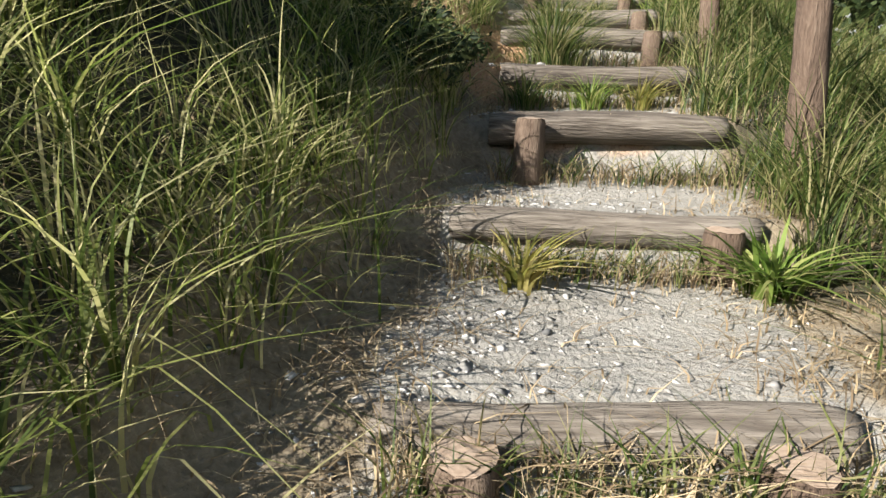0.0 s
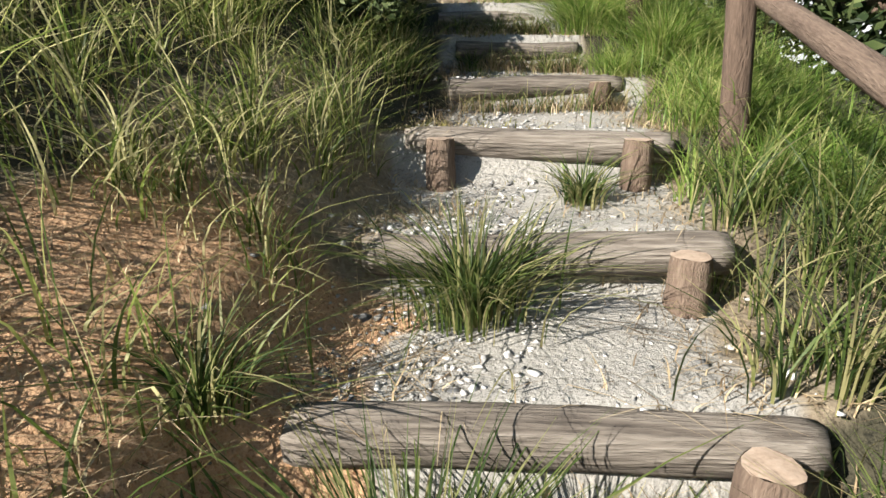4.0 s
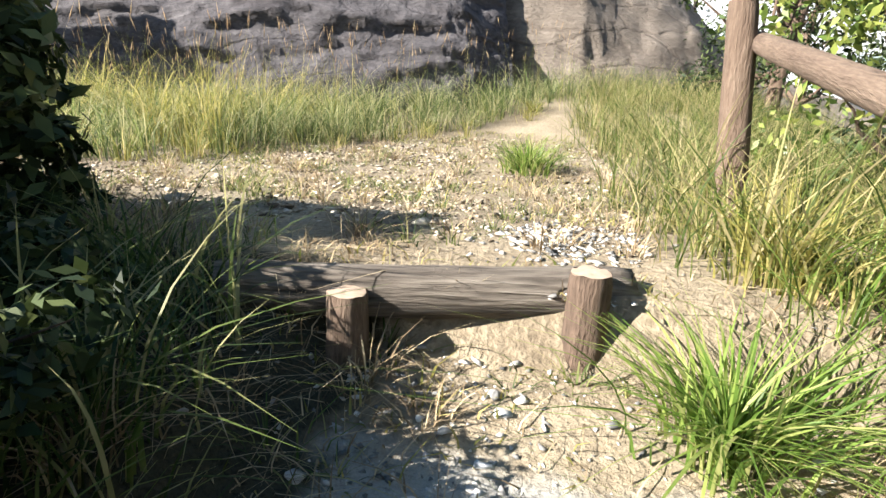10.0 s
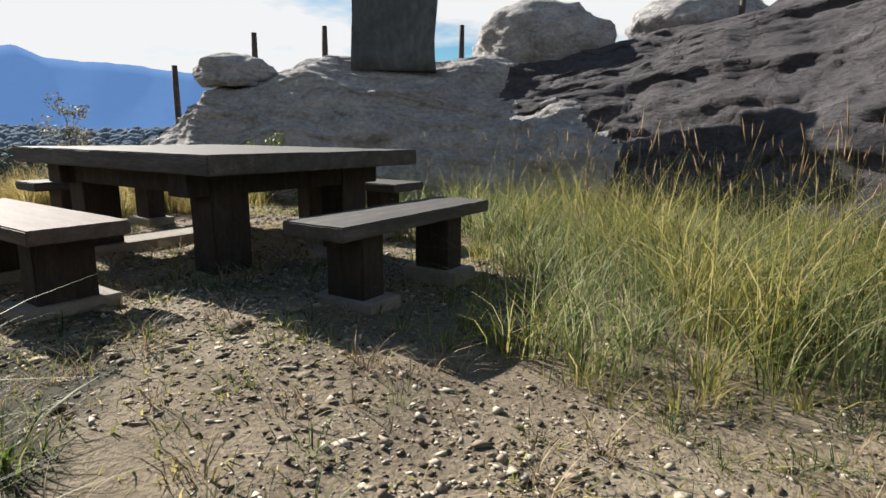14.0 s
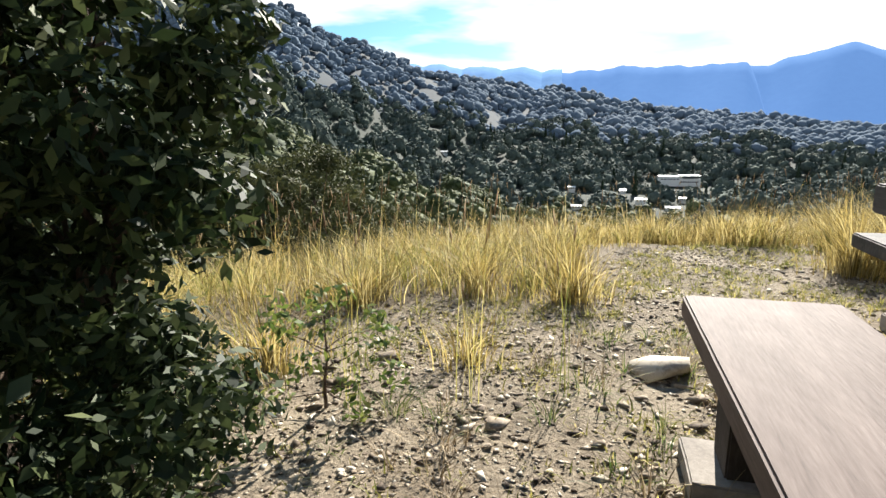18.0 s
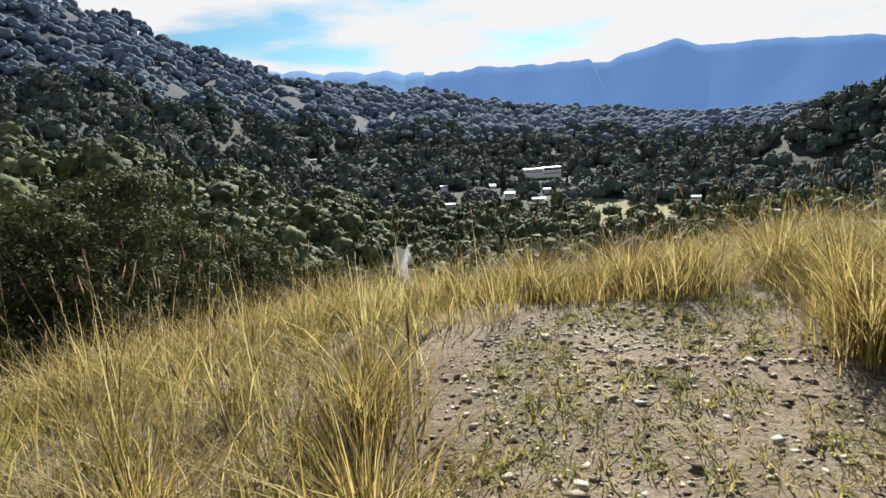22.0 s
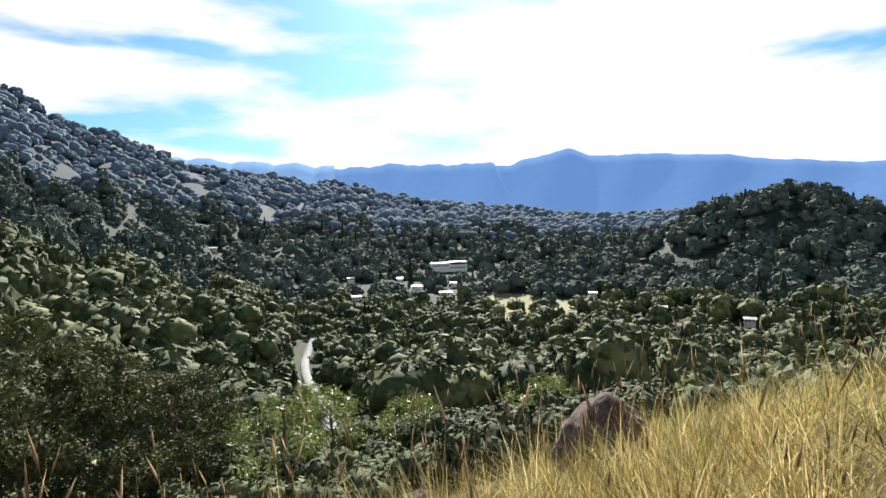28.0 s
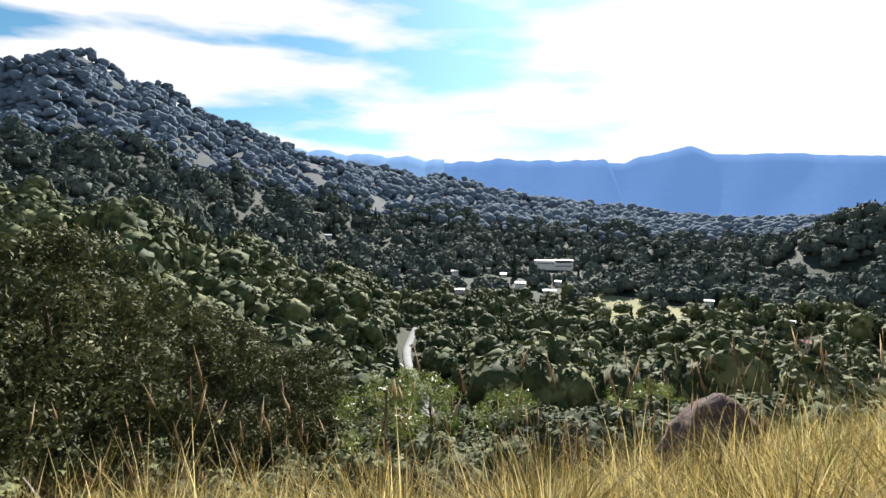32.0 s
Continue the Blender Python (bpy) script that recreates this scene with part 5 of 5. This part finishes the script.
tree(1.75, 2.9, 2.2, 0.8, "bright-leaved bush behind the fence", BRIGHTLEAF, 0.08, 34, 70, 0.1, 0.05, "bush")
tree(2.25, 8.3, 4.8, 1.25, "tall dark tree standing beside the pale rock", size=0.09, clumps=70, per=110, low=0.1, trunk=0.12)
tree(3.2, 10.6, 4.0, 1.5, "grey-limbed tree on the slope beside the rock", size=0.1, clumps=40, per=60, low=0.3, trunk=0.1)
for x, y, h, c in ((3.4, -1.6, 5.0, 1.5), (3.9, -4.2, 6.0, 1.8), (3.5, -6.8, 5.5, 1.6), (4.2, -9.6, 6.0, 1.8), (5.8, 0.8, 6.5, 2.0), (6.4, -3.2, 7.0, 2.2), (6.2, -7.4, 7.0, 2.1), (5.2, 4.0, 6.0, 1.8)):
    tree(x, y, h, c, "dark tree on the shaded slope below the fence", size=0.17, clumps=80, per=90, low=0.06, trunk=0.13, fill=1.15)
tree(-10.0, -2.05, 1.5, 0.45, "grey-leaved shrub with seed heads at the clearing's edge", surface("grey_leaves", [(0.07, 0.07, 0.05), (0.15, 0.15, 0.11), (0.26, 0.25, 0.2), (0.38, 0.36, 0.32)], 1.0, 0.6, 0, island=0.5, thin=0.3), 0.05, 30, 60, 0.15, 0.02, "bush")
tree(-9.6, 0.6, 0.95, 0.45, "low leafy shrub beyond the picnic table", BRIGHTLEAF, 0.05, 20, 60, 0.1, 0.02, "bush")
tree(-4.85, -2.55, 0.5, 0.3, "low yellow-green leafy weed beside the small tree", BRIGHTLEAF, 0.045, 14, 40, 0.1, 0.012, "bush")


# ---- woods below the clearing ----
def polar(yaw, dist):
    a = math.radians(yaw)
    return VIEW[0] - math.sin(a) * dist, VIEW[1] + math.cos(a) * dist


SHAGGY = surface("shaggy_leaves", [(0.018, 0.024, 0.01), (0.045, 0.052, 0.02), (0.085, 0.09, 0.034), (0.15, 0.145, 0.06)], 0.6, 0.7, 0, island=0.15, thin=0.2, spec=0.15)
for yaw, d, top, c, label in ((178, 14, 0.2, 2.2, "tall shaggy tree below the edge, in half shade"), (171, 15, 0.5, 2.3, "tall shaggy tree below the edge, in half shade"), (184, 16, 0.6, 2.6, "tall shaggy tree below the edge"), (164.5, 17, -0.8, 2.1, "dense green tree below the edge"), (158, 19, -2.2, 2.1, "grey-green tree below the edge"), (151, 22, -4.0, 2.1, "green tree below the edge"), (191, 13, 0.6, 2.4, "tall shaggy tree below the edge")):
    x, y = polar(yaw, d)
    tree(x, y, top - float(height(x, y)), c, label, SHAGGY, 0.16, 110, 110, 0.3, 0.13, "tree", fill=0.7, wide=0.4)
for yaw, d, top, c in ((141.5, 19, -4.2, 1.4), (137, 22, -5.3, 1.4), (129, 25, -7.0, 1.4), (116, 26, -6.2, 1.5)):
    x, y = polar(yaw, d)
    tree(x, y, max(2.0, top - float(height(x, y))), c, "young bright-green pine below the edge", BRIGHTLEAF, 0.24, 44, 80, 0.2, 0.1, "tree", wide=0.1)

x, y = polar(168, 8.6)
bm = bmesh.new()
limb(bm, (0, 0, -0.1), (0.9, 0.2, 0.34), 0.03, 0.015, 6, 6, 0.12, 2)
limb(bm, (0.9, 0.2, 0.34), (1.5, 0.1, -0.1), 0.015, 0.008, 6, 5, 0.12, 3)
limb(bm, (0.1, 0, 0.0), (-0.75, 0.2, 1.35), 0.028, 0.01, 6, 6, 0.1, 4)
branch = tagged(part("dead_branch", bm, TWIG), "bleached dead branch lying in the dry grass", "branch")
branch.matrix_world = pose(x, y, float(height(x, y)) + 0.15, 0, 0, 150)


def crown_shapes(lumps, flakes, kinds, size, core=1):
    """Crowns built of uneven rounded lumps of foliage, roughened by small flakes that break up the outline."""
    out = []
    for k in range(kinds):
        base, faces = template(level=core)
        vs, fs = [], []
        c = rng.normal(0, 1, (lumps, 3))
        c[:, 2] = np.abs(c[:, 2]) * 0.9 - 0.2
        c *= rng.uniform(0.3, 0.62, (lumps, 1)) / np.linalg.norm(c, axis=1, keepdims=True)
        c[0] = (0, 0, 0.05)
        rad = rng.uniform(0.3, 0.5, lumps)
        rad[0] = 0.58
        for q in range(lumps):
            rough = np.array([noise.noise(Vector(p) * 2.1 + Vector((k * 5.3, q * 3.1, 0))) for p in base])
            fs.append(faces + q * len(base))
            vs.append(c[q] + base * (rad[q] * (1 + 0.42 * rough))[:, None] * np.array([1, 1, 0.85]))
        v, f = np.concatenate(vs), np.concatenate(fs)
        if flakes:
            seat = rng.integers(0, lumps, flakes)
            d = rng.normal(0, 1, (flakes, 3)) + np.array([0, 0, 0.5])
            d /= np.linalg.norm(d, axis=1, keepdims=True)
            p = c[seat] + d * (rad[seat] * rng.uniform(0.88, 1.12, flakes))[:, None]
            n = d + rng.normal(0, 0.35, (flakes, 3))
            n /= np.linalg.norm(n, axis=1, keepdims=True)
            t1 = np.cross(n, rng.normal(0, 1, (flakes, 3)))
            t1 /= np.linalg.norm(t1, axis=1, keepdims=True)
            t2 = np.cross(n, t1)
            L = size * rng.uniform(0.6, 1.5, (flakes, 1))
            q = np.stack([p - t1 * L - t2 * L * 0.6, p + t1 * L - t2 * L * 0.6, p + t2 * L], 1).reshape(-1, 3)
            f = np.concatenate([f, len(v) + 3 * np.arange(flakes)[:, None] + np.array([[0, 1, 2]])])
            v = np.concatenate([v, q])
        out.append((v, f))
    return out


def fir_shapes(kinds):
    out = []
    for k in range(kinds):
        pts, faces, tiers, knots = [(0, 0, 1.15)], [], 7, 9
        for i in range(tiers):
            z = 1.0 - 2.0 * i / (tiers - 1)
            for up, fac in ((0, 0.55), (1, 1.0)):
                for j in range(knots):
                    a = 6.283 * (j + 0.5 * i) / knots
                    r = (0.1 + 0.55 * (i + up * 0.7) / tiers) * fac * rng.uniform(0.75, 1.25)
                    pts.append((r * math.cos(a), r * math.sin(a), z - up * 0.2))
        for i in range(tiers * 2 - 1):
            for j in range(knots):
                a, b = 1 + i * knots + j, 1 + i * knots + (j + 1) % knots
                faces += [(a, a + knots, b), (b, a + knots, b + knots)]
        faces += [(0, 1 + j, 1 + (j + 1) % knots) for j in range(knots)]
        out.append((np.array(pts), np.array(faces)))
    return out


HOUSES = [(124.9, 600, 30), (128.2, 470, 8), (125.3, 455, 9), (129.9, 520, 6), (124.5, 500, 5), (134.3, 430, 6), (134.8, 500, 5), (110.7, 440, 5), (104.5, 360, 6), (103.2, 300, 4), (97.0, 330, 5), (152.0, 700, 7), (147.5, 640, 6)]


def wood(name, count, r0, r1, lean, shapes, radius, material, label, firs=False, yaw=(84, 202), spread=0.38, seat=0.6):
    u = rng.uniform(0, 1, count)
    r = (r0 ** lean + u * (r1 ** lean - r0 ** lean)) ** (1 / lean)
    a = np.radians(rng.uniform(yaw[0], yaw[1], count))
    x, y = VIEW[0] - np.sin(a) * r, VIEW[1] + np.cos(a) * r
    deg = np.degrees(a)
    patch = waves(x, y, 70.0, 12 if firs else 2)
    ok = (patch > 0.05) if firs else (rng.uniform(0, 1, count) > 0.35 * (patch > 0.3))
    ok &= ~((r > 330) & (r < 435) & (deg > 112) & (deg < 121.5) & (rng.uniform(0, 1, count) > 0.10))
    for hy, hd, hw in HOUSES:
        ok &= ~((r > hd - 34 - hw) & (r < hd + 10) & (np.abs(deg - hy) < np.degrees((hw + radius * 0.8) / hd)))
    ok &= ~((r < 290) & (np.abs(deg - ROAD_YAW(r)) < np.degrees((2.2 + radius * 0.7) / r)))
    x, y, r = x[ok], y[ok], r[ok]
    n = len(x)
    s = radius * np.clip(rng.lognormal(0, spread, n), 0.5, 1.55) * (1 + smooth(700, 1300, r) * 0.3)
    tall = s * (rng.uniform(1.0, 1.5, n) if firs else rng.uniform(0.75, 1.15, n))
    places = np.stack([x, y, height(x, y) + tall * (0.75 if firs else seat)], -1)
    ob = scatter(name, shapes, rng.integers(0, len(shapes), n), places, np.stack([s, s, tall], -1), rng.uniform(0, 6.28, n), material, smooth=True)
    return tagged(ob, label, "woods", kind="stuff")


def ROAD_YAW(r):
    return 138.2 + 1.4 * np.sin((np.asarray(r) - 160) / 45.0)


# Distance haze is mixed into these crown colours, bluer and paler farther off.
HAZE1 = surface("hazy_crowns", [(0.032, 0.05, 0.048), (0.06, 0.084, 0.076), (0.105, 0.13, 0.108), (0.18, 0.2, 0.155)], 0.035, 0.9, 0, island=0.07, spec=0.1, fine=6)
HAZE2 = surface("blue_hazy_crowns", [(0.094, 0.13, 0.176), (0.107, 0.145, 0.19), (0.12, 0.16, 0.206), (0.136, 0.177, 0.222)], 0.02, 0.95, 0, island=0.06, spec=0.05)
wood("woods_near", 800, 34, 130, 0.8, crown_shapes(4, 420, 6, 0.07), 2.9, WOODS, "dense green broadleaf trees below the hill")
wood("woods_middle", 3500, 110, 420, 1.1, crown_shapes(3, 90, 10, 0.11), 6.4, WOODS, "dense broadleaf woods filling the valley")
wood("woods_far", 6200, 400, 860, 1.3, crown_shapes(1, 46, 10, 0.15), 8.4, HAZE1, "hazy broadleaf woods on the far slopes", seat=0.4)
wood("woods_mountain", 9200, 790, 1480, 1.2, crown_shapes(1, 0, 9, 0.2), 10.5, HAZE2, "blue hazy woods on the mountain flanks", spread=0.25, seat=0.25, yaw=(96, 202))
wood("firs_middle", 1500, 90, 420, 0.9, fir_shapes(5), 3.6, CONIFER, "dark conifers among the valley woods", True)
wood("firs_far", 1000, 380, 800, 1.0, fir_shapes(4), 5.0, CONIFER, "dark conifers on the far slopes", True)
n = 420
su = np.radians(rng.uniform(98, 205, n))
sr = rng.uniform(7.5, 36, n) ** 1.0
sx, sy = VIEW[0] - np.sin(su) * sr, VIEW[1] + np.cos(su) * sr
ok = ((sr > 10.5) | (np.degrees(su) > 150)) & ((np.abs(np.degrees(su) - 138) > 2.5) | (sr < 15))
sx, sy, sr = sx[ok], sy[ok], sr[ok]
ss = rng.uniform(0.5, 1.0, len(sx)) * (0.7 + sr / 26)
tagged(scatter("slope_shrubs", crown_shapes(5, 420, 5, 0.07), rng.integers(0, 5, len(sx)), np.stack([sx, sy, height(sx, sy) + ss * 0.3], -1), np.stack([ss, ss, ss * 0.9], -1), rng.uniform(0, 6.28, len(sx)), WOODS), "dense dark shrubs on the slope below the grass", "shrubs", kind="stuff")


# ---- road, houses ----
rr = np.linspace(125, 300, 60)
ra = np.radians(ROAD_YAW(rr))
mid = np.stack([VIEW[0] - np.sin(ra) * rr, VIEW[1] + np.cos(ra) * rr], -1)
across = np.stack([np.cos(ra), np.sin(ra)], -1)
rows = []
for w, dz in ((-1.7, -0.6), (-1.5, 0.35), (1.5, 0.35), (1.7, -0.6)):
    p = mid + across * w
    rows.append(np.concatenate([p, (height(mid[:, 0], mid[:, 1]) + dz + 1.2)[:, None]], 1))
rv = np.stack(rows, 1).reshape(-1, 3)
i, j = np.meshgrid(np.arange(59), np.arange(3), indexing="ij")
rf = np.stack([i * 4 + j, i * 4 + j + 1, (i + 1) * 4 + j + 1, (i + 1) * 4 + j], -1).reshape(-1, 4)
tagged(mesh_of("road", rv, rf, ASPHALT, True), "pale asphalt road running down the valley", "road", kind="structure")


def block(size, offset, material, name, parent, label="", edge=0.08):
    bm = bmesh.new()
    bmesh.ops.create_cube(bm, size=1, matrix=Matrix.Translation((offset[0], offset[1], offset[2] + size[2] / 2)) @ Matrix.Diagonal((*size, 1)))
    bmesh.ops.bevel(bm, geom=bm.edges[:], offset=edge, segments=1, affect="EDGES")
    return part(name, bm, material, parent, label, False)


def house(yaw, dist, size, label, roof=ROOFING, name="house", lift=1.5, turn=0):
    x, y = polar(yaw, dist)
    h = tagged(new(name), label, "house", "houses in the valley")
    h.matrix_world = pose(x, y, float(height(x, y)) + lift, 0, 0, yaw + turn)
    size = (size[0] * 0.58, size[1] * 0.58, size[2] * 0.6)
    block((size[0], size[1], size[2] + 2.5), (0, 0, -2.5), WALLPAINT, "wall", h)
    bm = bmesh.new()
    w, d, t = size[0] / 2 + 0.6, size[1] / 2 + 0.6, size[2]
    pts = [bm.verts.new(p) for p in ((-w, -d, t), (w, -d, t), (w, d, t), (-w, d, t), (-w, 0, t + size[1] * 0.22), (w, 0, t + size[1] * 0.22))]
    for f in ((0, 1, 5, 4), (2, 3, 4, 5), (0, 4, 3), (1, 2, 5), (3, 2, 1, 0)):
        bm.faces.new([pts[i] for i in f])
    part("roof", bm, roof, h, "", False)
    for k in range(3):
        block((size[0] * 0.16, 0.2, 1.2), ((k - 1) * size[0] * 0.3, -size[1] / 2 - 0.03, size[2] * 0.45), PANE, "window", h)
    return h


x, y = polar(124.9, 600)
hall = tagged(new("white_building"), "long white flat-roofed building with window bands in the valley", "building")
hall.matrix_world = pose(x, y, float(height(x, y)) + 4.0, 0, 0, 124.9 + 12) @ Matrix.Diagonal((0.72, 0.72, 0.62, 1))
block((26, 16, 15), (-14, 0, -3), WALLPAINT, "wall", hall)
block((27, 16, 12), (12.2, 1, -3), WALLPAINT, "wall", hall)
block((20, 12, 4), (13, 2, 9), WALLPAINT, "wall", hall)
block((27, 16.6, 0.8), (-14, 0, 12), ROOFING, "roof", hall)
block((28, 16.6, 0.8), (12.6, 1, 13), ROOFING, "roof", hall)
block((21.2, 0.5, 2.6), (12.6, -7.3, 9.4), PANE, "window_band", hall)
for k in range(6):
    block((2.4, 0.5, 2.2), (-24 + 4.1 * k, -8.0, 7.0), PANE, "window", hall)
for k in range(8):
    block((2.0, 0.5, 1.8), (1.5 + 2.9 * k, -7.2, 3.0), PANE, "window", hall)
house(128.2, 470, (14, 9, 4), "small white-roofed house among the trees")
house(125.3, 455, (17, 8, 3), "low house with a bright pale roof")
house(129.9, 520, (9, 12, 3), "pale yard building among the trees")
house(124.5, 500, (9, 7, 3), "small pale house below the white building")
house(134.3, 430, (12, 8, 4), "small white-roofed house among the trees")
house(134.8, 500, (10, 7, 4), "small white-roofed house among the trees")
house(110.7, 440, (10, 8, 4), "small pale-roofed house beyond the field")
house(104.5, 360, (12, 8, 4), "pale house among the trees")
house(103.2, 300, (8, 8, 7), "small house with a red-brown roof", REDROOF)
house(97.0, 330, (9, 7, 4), "small pale house at the hill's foot")
house(152.0, 700, (14, 9, 5), "pale house on the wooded slope")
house(147.5, 640, (12, 8, 6), "pale house on the wooded slope")

bx, by = -12.25, -4.95
boulder.matrix_world = pose(bx, by, -0.62, 0, 8, 140) @ Matrix.Diagonal((0.6, 0.62, 1.0, 1))
